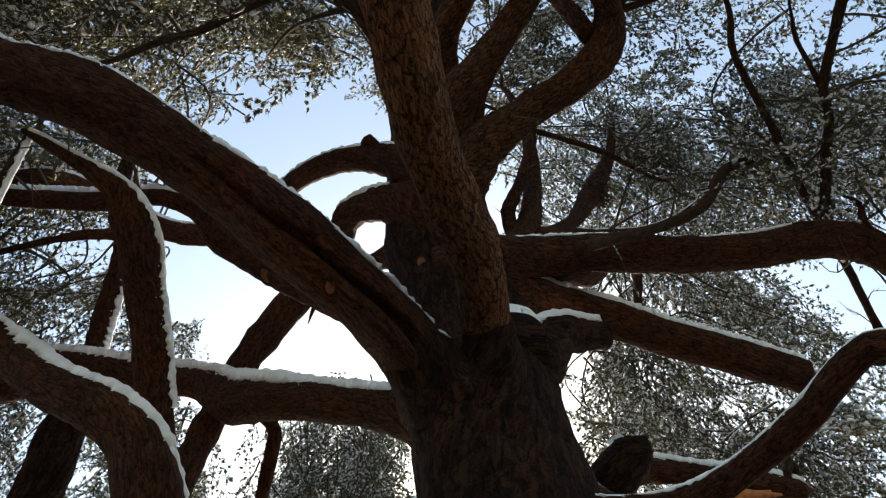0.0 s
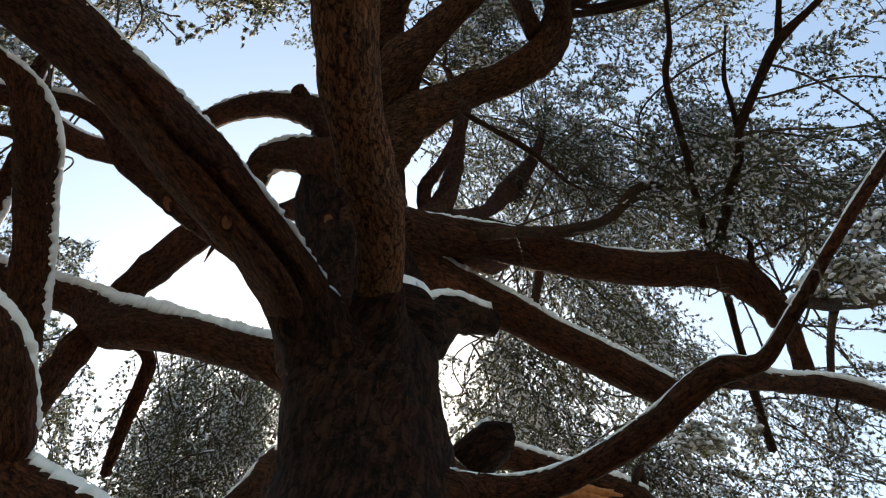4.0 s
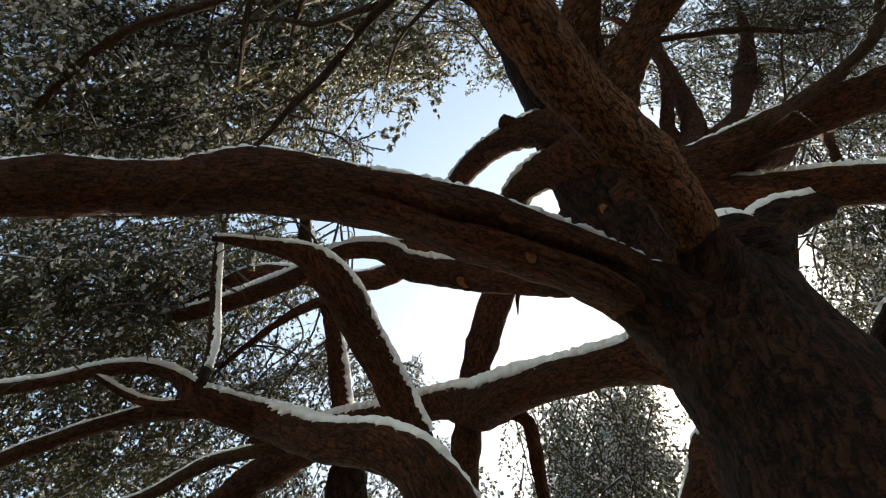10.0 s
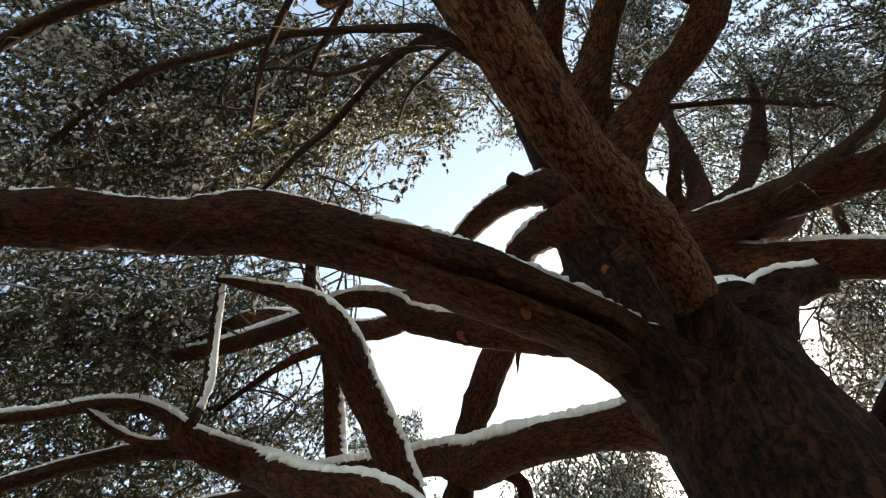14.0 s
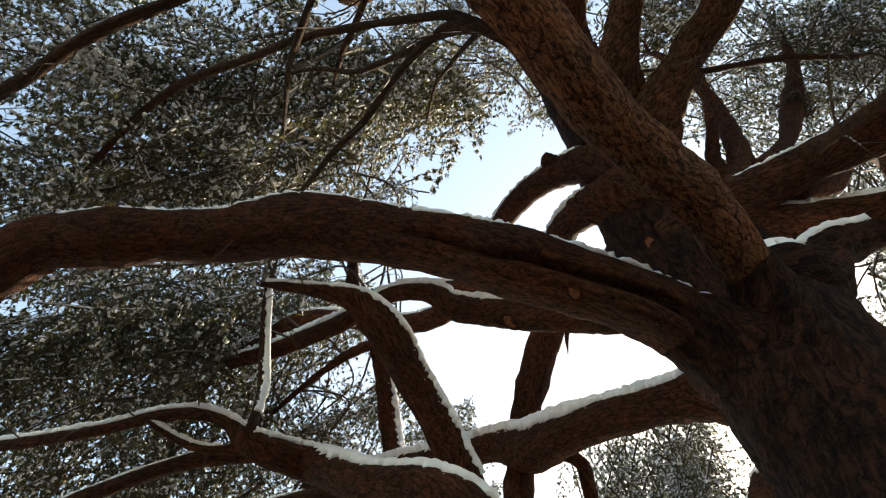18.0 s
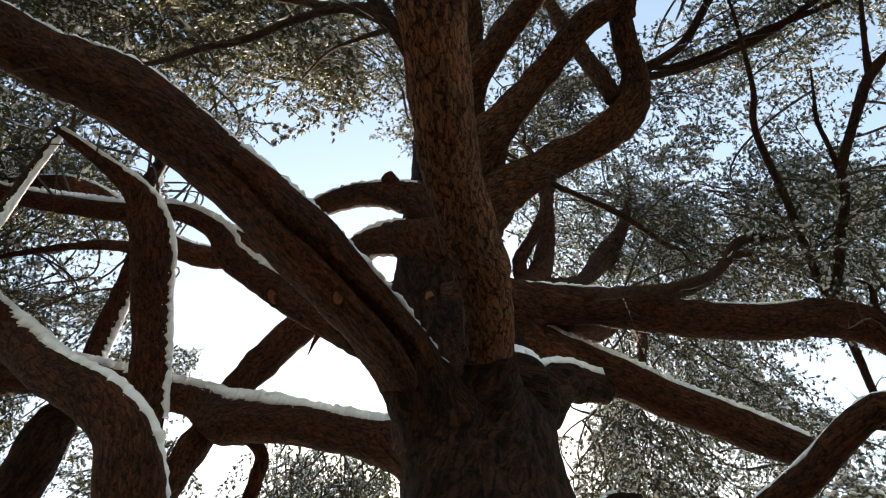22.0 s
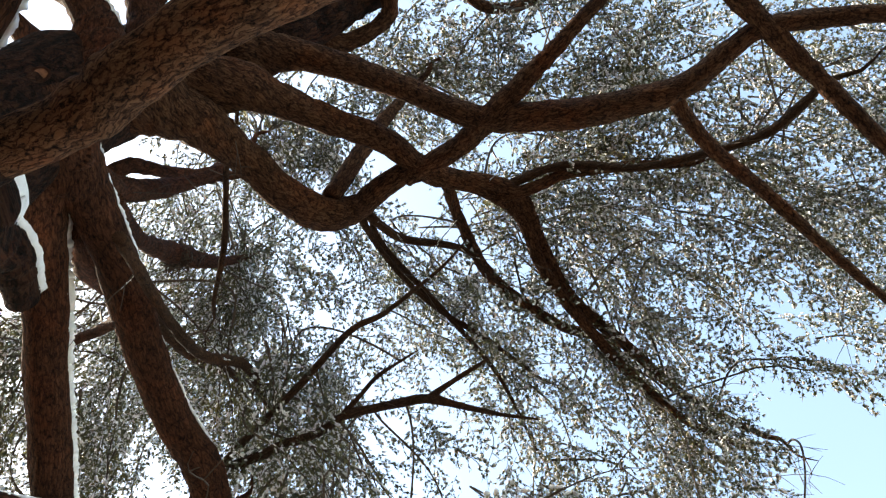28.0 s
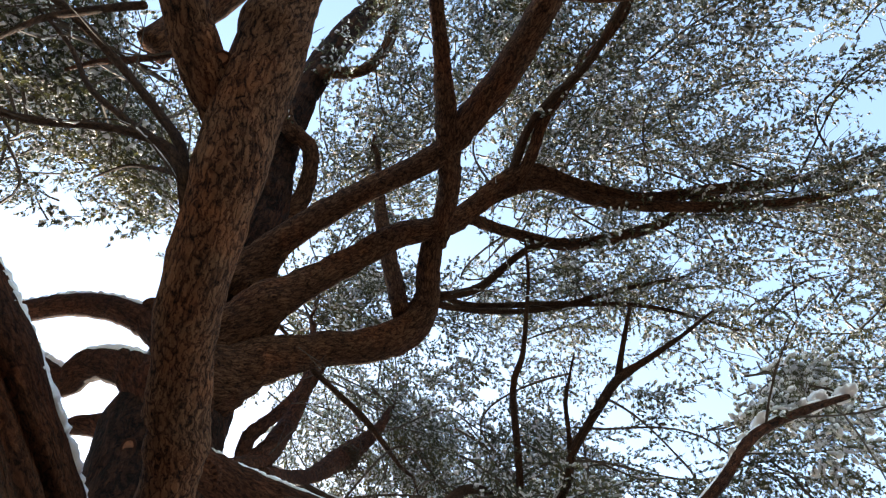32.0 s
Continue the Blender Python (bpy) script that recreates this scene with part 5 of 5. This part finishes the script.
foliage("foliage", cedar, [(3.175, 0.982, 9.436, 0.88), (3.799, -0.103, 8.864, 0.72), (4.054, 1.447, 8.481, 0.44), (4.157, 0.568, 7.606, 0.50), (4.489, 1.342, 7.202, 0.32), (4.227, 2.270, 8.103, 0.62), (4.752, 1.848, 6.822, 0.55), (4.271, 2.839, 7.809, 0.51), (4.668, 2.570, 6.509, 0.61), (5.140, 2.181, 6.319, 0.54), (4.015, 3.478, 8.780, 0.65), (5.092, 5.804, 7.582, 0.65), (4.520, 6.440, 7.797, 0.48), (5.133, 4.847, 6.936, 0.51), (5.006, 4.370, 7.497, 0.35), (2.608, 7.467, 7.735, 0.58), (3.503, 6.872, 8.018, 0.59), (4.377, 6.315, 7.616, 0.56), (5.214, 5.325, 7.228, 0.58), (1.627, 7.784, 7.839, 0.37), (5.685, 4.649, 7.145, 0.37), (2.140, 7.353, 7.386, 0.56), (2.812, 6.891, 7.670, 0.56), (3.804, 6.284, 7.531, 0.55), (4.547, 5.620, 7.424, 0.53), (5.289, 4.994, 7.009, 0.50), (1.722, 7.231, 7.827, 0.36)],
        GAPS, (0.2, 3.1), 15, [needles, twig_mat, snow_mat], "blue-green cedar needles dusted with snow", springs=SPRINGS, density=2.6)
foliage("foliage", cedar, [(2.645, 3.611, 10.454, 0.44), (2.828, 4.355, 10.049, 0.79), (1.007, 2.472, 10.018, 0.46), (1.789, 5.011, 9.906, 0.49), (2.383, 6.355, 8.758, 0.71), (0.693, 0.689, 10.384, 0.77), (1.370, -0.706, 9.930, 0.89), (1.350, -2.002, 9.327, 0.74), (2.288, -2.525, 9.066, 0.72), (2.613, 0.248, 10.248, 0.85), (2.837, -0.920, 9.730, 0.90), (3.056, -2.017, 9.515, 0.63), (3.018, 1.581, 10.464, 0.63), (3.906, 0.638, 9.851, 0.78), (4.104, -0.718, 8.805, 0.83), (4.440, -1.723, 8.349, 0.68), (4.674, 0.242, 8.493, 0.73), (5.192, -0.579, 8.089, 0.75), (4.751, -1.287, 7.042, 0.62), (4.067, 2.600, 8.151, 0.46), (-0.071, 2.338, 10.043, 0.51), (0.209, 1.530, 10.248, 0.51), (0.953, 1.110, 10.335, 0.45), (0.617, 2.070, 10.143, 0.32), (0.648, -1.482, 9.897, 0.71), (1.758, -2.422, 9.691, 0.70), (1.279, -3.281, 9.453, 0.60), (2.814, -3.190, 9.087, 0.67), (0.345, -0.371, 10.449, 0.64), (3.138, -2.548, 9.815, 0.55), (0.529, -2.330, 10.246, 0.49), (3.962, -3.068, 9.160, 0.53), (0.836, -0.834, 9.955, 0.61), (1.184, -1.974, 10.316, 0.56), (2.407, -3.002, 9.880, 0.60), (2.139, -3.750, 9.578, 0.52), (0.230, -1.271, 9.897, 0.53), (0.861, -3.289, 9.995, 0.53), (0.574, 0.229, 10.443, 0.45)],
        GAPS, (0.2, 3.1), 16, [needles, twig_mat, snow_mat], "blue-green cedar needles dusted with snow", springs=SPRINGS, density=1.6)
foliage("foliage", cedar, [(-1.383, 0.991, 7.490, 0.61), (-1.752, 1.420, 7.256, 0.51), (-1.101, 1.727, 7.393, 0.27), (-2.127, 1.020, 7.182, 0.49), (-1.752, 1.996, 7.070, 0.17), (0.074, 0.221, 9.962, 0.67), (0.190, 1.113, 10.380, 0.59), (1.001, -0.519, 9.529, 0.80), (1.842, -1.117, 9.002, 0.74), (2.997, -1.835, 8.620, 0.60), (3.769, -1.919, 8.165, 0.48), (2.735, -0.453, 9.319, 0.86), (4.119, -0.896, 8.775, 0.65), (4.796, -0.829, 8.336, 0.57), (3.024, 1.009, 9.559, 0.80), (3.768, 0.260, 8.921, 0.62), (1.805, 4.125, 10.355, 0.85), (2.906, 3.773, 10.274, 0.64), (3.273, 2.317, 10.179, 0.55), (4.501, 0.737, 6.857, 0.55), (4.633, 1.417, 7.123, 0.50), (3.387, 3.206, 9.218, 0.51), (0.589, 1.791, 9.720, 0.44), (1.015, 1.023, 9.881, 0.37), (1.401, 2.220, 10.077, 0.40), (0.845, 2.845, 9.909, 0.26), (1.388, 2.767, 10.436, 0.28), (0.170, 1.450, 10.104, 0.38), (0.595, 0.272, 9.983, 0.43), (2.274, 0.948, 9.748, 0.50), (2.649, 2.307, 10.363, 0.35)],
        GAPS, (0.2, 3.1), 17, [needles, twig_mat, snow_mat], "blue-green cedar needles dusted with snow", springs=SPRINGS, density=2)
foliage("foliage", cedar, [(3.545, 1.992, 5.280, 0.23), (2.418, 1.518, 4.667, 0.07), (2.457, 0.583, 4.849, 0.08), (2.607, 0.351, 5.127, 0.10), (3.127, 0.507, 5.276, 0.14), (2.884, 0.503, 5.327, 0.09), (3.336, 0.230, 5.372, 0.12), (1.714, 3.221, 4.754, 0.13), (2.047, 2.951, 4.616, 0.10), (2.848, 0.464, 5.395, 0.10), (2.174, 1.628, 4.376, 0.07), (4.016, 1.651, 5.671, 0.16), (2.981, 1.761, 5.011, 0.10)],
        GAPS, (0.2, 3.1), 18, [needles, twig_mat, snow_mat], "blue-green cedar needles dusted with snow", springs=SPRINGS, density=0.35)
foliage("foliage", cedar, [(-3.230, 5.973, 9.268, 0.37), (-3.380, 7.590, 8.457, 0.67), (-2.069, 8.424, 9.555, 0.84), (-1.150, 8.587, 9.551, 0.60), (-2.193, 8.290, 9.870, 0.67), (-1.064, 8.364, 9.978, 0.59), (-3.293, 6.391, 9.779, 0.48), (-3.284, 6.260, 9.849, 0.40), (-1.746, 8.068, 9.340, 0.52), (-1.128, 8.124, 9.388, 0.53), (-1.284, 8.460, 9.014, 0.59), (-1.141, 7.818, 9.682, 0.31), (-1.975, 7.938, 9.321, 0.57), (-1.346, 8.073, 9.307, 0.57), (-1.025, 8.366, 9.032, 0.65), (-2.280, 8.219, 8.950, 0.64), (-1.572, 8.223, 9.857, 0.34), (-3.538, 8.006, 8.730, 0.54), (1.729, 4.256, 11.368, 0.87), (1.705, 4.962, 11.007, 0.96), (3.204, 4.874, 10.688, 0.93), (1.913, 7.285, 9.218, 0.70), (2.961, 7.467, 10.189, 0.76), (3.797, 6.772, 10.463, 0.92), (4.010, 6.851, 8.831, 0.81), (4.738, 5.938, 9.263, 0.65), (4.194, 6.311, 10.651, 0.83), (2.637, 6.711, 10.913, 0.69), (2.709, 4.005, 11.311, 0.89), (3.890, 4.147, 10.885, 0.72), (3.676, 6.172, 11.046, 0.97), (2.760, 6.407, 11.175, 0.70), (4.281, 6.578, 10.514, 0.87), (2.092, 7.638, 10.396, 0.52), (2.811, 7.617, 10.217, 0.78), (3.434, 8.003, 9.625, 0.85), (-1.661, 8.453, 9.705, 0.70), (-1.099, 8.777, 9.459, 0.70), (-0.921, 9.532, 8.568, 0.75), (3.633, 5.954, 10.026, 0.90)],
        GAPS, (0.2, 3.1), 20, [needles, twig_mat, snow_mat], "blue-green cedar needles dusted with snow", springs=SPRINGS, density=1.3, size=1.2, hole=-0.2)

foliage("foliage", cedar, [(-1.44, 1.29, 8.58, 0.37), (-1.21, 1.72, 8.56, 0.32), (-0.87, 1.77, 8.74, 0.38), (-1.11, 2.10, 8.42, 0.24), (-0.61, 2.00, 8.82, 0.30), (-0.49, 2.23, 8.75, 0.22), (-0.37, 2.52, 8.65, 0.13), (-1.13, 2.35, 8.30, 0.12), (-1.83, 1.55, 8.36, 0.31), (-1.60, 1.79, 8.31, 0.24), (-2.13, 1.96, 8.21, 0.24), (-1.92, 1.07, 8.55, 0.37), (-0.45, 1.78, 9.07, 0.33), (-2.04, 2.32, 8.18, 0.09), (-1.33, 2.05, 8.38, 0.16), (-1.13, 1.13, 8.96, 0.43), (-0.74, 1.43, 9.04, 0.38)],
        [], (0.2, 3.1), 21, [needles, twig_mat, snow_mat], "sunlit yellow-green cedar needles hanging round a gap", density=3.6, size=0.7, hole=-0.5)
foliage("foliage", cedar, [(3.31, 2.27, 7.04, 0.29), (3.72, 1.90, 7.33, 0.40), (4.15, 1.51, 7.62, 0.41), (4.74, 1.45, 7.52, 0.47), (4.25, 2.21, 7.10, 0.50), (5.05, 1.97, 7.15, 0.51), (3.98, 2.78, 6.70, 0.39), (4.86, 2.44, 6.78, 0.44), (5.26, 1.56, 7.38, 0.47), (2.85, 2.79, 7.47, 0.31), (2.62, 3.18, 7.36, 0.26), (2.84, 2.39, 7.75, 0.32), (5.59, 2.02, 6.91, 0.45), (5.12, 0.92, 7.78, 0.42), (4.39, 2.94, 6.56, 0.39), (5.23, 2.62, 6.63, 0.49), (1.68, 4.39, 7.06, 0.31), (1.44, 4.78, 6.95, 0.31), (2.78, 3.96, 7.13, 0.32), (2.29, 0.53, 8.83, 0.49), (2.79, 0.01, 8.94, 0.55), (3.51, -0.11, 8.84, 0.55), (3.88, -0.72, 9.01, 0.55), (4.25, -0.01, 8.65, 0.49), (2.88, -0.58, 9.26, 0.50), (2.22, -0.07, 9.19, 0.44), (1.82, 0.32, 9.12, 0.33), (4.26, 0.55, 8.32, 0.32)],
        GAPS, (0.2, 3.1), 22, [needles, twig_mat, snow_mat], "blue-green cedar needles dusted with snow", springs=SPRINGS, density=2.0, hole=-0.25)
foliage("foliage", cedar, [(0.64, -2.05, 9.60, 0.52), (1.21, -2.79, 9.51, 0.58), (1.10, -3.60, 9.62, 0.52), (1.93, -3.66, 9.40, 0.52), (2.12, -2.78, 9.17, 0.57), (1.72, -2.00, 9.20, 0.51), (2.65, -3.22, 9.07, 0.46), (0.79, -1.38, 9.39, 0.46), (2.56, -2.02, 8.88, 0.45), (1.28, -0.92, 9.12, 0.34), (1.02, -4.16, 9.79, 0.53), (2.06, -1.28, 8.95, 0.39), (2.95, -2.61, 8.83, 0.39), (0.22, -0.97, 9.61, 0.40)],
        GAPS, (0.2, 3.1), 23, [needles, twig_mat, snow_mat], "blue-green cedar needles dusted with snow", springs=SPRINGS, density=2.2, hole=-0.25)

# ---- fine twigs along the thin branches ----
def fine_twigs(seed):
    rng = np.random.default_rng(seed)
    leaf = Leafage()
    for s in LINES:
        thin = s[(s[:, 3] < 0.045)]
        if len(thin) < 4:
            continue
        for k in range(1, len(thin) - 1, 3):
            if rng.uniform() < 0.38:
                continue
            hang = rng.uniform() < 0.4
            p, d = thin[k, :3], thin[k + 1, :3] - thin[k - 1, :3]
            d = d / (np.linalg.norm(d) + 1e-9)
            o = rng.normal(size=3)
            o -= d * (o @ d)
            o /= np.linalg.norm(o) + 1e-9
            way = d * rng.uniform(0.3, 1.0) + o
            way /= np.linalg.norm(way)
            ln = rng.uniform(0.25, 0.9)
            wob = rng.normal(size=3) * 0.07 * ln
            pts = [p + way * w * ln + wob * math.sin(w * 5.0) + np.array((0, 0, -(0.9 if hang else 0.25) * (w * ln) ** 2)) for w in np.linspace(0, 1, 10)]
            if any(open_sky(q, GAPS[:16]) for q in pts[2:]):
                continue
            leaf.add(*twig_line(pts, 0.0065, 0.002))
            if abs(way[2]) < 0.4 and not hang:
                leaf.add(*snow_line(pts, rng, 0.6))
            for w in (3, 5, 7):
                if rng.uniform() < 0.6:
                    side = pts[w] + (way + rng.normal(size=3) * 0.5) * ln * 0.25
                    leaf.add(*twig_line([pts[w] + (side - pts[w]) * q + np.array((0, 0, -0.05 * ln * q * q)) for q in (0, 0.25, 0.5, 0.75, 1)], 0.004, 0.0015))
    leaf.build("twig", cedar, [twig_mat, twig_mat, snow_mat], "thin bare brown twigs with ridges of snow")


fine_twigs(77)


# ---- a nest-like clump of dead twigs in a fork ----
def twig_clump(x, y, z, r, seed):
    rng = np.random.default_rng(seed)
    leaf = Leafage()
    for _ in range(120):
        o = rng.normal(size=3)
        o[2] *= 0.6
        m = np.array((x, y, z)) + o / np.linalg.norm(o) * r * rng.uniform(0.2, 1.0)
        d = rng.normal(size=3) * np.array((1, 1, 0.45))
        d *= r * rng.uniform(0.4, 0.9) / np.linalg.norm(d)
        c = rng.normal(size=3) * 0.03
        leaf.add(*twig_line([m - d, m + c, m + d], 0.008, 0.004))
    ob = leaf.build("twig_clump", None, [twig_mat, twig_mat], "")
    tagged(ob, "dark nest-like clump of dead twigs in a cedar fork", "twig clump", kind="stuff")


twig_clump(1.624, 3.640, 8.608, 0.15, 3)


# ---- clumps of snow caught on the thin branches ----
def snow_clump(x, y, z, r, seed):
    rng = np.random.default_rng(seed)
    verts, faces, n, rings = [], [], 20, 12
    long, turn = rng.uniform(1.15, 1.7), rng.uniform(0, 3.1)
    for i in range(rings + 1):
        b = math.pi * i / rings
        for k in range(n):
            a = 2 * math.pi * k / n
            d = Vector((math.sin(b) * math.cos(a), math.sin(b) * math.sin(a), math.cos(b)))
            f = 1 + 0.42 * noise.noise(d * 1.7 + Vector((seed, 0, 0))) + 0.24 * noise.noise(d * 4.5 + Vector((0, seed, 0))) + 0.12 * noise.noise(d * 11 + Vector((0, 0, seed)))
            q = Vector((d.x * long, d.y * 0.9, d.z * (0.6 if d.z > 0 else 0.3))) * r * f
            q.rotate(Euler((0, 0, turn)))
            verts.append(q)
    for i in range(rings):
        for k in range(n):
            faces.append((i * n + k, (i + 1) * n + k, (i + 1) * n + (k + 1) % n, i * n + (k + 1) % n))
    ob = mesh_object("snow_clump", verts, faces, [snow_mat])
    ob.location = (x, y, z)
    tagged(ob, "rounded clump of white snow caught on a thin branch", "snow", "snow clumps on branches")


CLUMPS = [(2.939, 2.937, 6.622, 0.047), (1.854, 1.483, 4.073, 0.026), (2.644, 0.335, 4.799, 0.042), (2.338, 0.534, 4.632, 0.034),
          (2.271, 0.590, 4.575, 0.022), (3.068, 2.162, 7.287, 0.048), (2.338, 0.534, 4.633, 0.038), (2.644, 0.335, 4.801, 0.048),
          (2.531, 0.409, 4.750, 0.043), (2.786, 0.242, 4.851, 0.049), (2.644, 0.335, 4.797, 0.034), (2.249, 0.615, 4.552, 0.026),
          (2.204, 0.677, 4.488, 0.024), (1.857, 1.462, 4.077, 0.024), (3.088, 2.368, 7.204, 0.060), (3.092, 2.961, 6.617, 0.039),
          (1.843, 1.562, 4.057, 0.026), (1.875, 1.362, 4.104, 0.025), (1.667, 2.036, 4.121, 0.025)]
for k, clump in enumerate(CLUMPS):
    snow_clump(*clump, 200 + k)


# ---- a bare tree beyond the cedar ----
def bare_tree(x, y, height, seed):
    """A bare broadleaf tree: a trunk that forks again and again into fine pale twigs."""
    rng = np.random.default_rng(seed)
    tree = new("bare_tree")
    tree.location = (x, y, 0)
    tagged(tree, "leafless pale brown tree with fine twigs", "tree", "trees around the cedar")
    limb("trunk", [(0, 0, -0.1, 0.14), (0.05, 0, height * 0.25, 0.11), (0, 0.05, height * 0.5, 0.06)], tree, bark_twig, step=0.2, around=10)
    LINES.pop()
    leaf = Leafage()

    def grow(p, d, ln, r, level):
        bend = rng.normal(size=3) * 0.15
        pts = [p + (d + bend * w) * ln * w for w in np.linspace(0, 1, 6)]
        leaf.add(*twig_line(pts, r, r * 0.6))
        if level:
            for _ in range(3):
                w = int(rng.integers(2, 6))
                n = d + rng.normal(size=3) * 0.42 + np.array((0, 0, 0.18))
                grow(pts[w], n / np.linalg.norm(n), ln * rng.uniform(0.5, 0.75), r * 0.55, level - 1)

    for k in range(7):
        a = 2 * math.pi * k / 7
        d = np.array((math.cos(a) * 0.35, math.sin(a) * 0.35, 1.0))
        grow(np.array((0, 0.03, height * (0.28 + 0.03 * k))), d / np.linalg.norm(d), height * 0.33, 0.045, 4)
    leaf.build("twig", tree, [twig_mat, twig_mat], "fine pale bare twigs")


# ---- neighbouring trees, and unseen ones added to close off light ----
FAR_RNG = np.random.default_rng(9)


def far_spray(rng):
    """A larger, simpler spray for trees that stand further off."""
    return spray(rng, 1.0, 0.5, 7, 0.08, 0.012, 4, 0.045, 0.12, 0.06)


FAR = [far_spray(FAR_RNG) for _ in range(6)]


def conifer(x, y, height, spread, seed, low=1.5, thin=0.6):
    """A conifer, neighbouring or added out of view: tapered trunk, whorled limbs, drooping snowy sprays."""
    rng = np.random.default_rng(seed)
    tree = new("conifer_tree")
    tree.location = (x, y, 0)
    tagged(tree, "tall dark green conifer with snow on its drooping boughs", "tree", "trees around the cedar")
    limb("trunk", [(0, 0, -0.1, 0.32), (0.05, 0, height * 0.3, 0.25), (-0.05, 0.05, height * 0.7, 0.13), (0, 0, height, 0.02)], tree, bark_limb, step=0.35, around=12)
    LINES.pop()
    leaf = Leafage()
    z = low
    while z < height - 0.3:
        u = (z - low) / (height - low)
        reach = spread * (1 - u) ** 0.7 * rng.uniform(0.75, 1.1) + 0.3
        n = int(rng.integers(5, 8))
        for k in range(n):
            a = 2 * math.pi * (k + rng.uniform(0, 0.8)) / n
            ln = reach * rng.uniform(0.7, 1.1)
            pts = [np.array((math.cos(a) * ln * w, math.sin(a) * ln * w, z + 0.25 * ln * w - 0.5 * ln * w * w)) for w in np.linspace(0, 1, 6)]
            leaf.add(*twig_line(pts, 0.04 * (1 - u) + 0.012, 0.008))
            for j in range(max(1, int(ln * 3.2 * thin * (1.0 if z > 0.45 * height else 0.35)))):
                w = rng.uniform(0.2, 1.0)
                p = np.array([np.interp(w, np.linspace(0, 1, 6), [q[i] for q in pts]) for i in range(3)])
                v, f, m = FAR[int(rng.integers(len(FAR)))]
                rot = np.array(Euler((rng.normal() * 0.4, 0.35 + rng.normal() * 0.3, a + rng.normal() * 0.8)).to_matrix())
                leaf.add((v * rng.uniform(0.6, 1.0)) @ rot.T + p, f, m)
        z += rng.uniform(0.45, 0.7)
    leaf.build("foliage", tree, [needles_far, twig_mat, snow_mat], "drooping dark needles with snow")


conifer(-8.2, 5.2, 15.0, 4.2, 31, thin=0.6)
conifer(-5.0, 10.5, 13.0, 3.8, 32, thin=0.6)
conifer(0.5, 14.5, 15.6, 4.2, 33, thin=0.5)
conifer(6.5, 12.0, 14.0, 4.0, 34, thin=0.9)
# three unseen conifers behind the camera, added to hold back light
conifer(9.0, -6.5, 13.0, 4.2, 36, thin=0.08)
conifer(1.0, -9.5, 14.0, 4.4, 37, thin=0.08)
conifer(-7.5, -5.5, 14.0, 4.4, 38, thin=0.08)
bare_tree(8.5, 4.4, 10.9, 41)
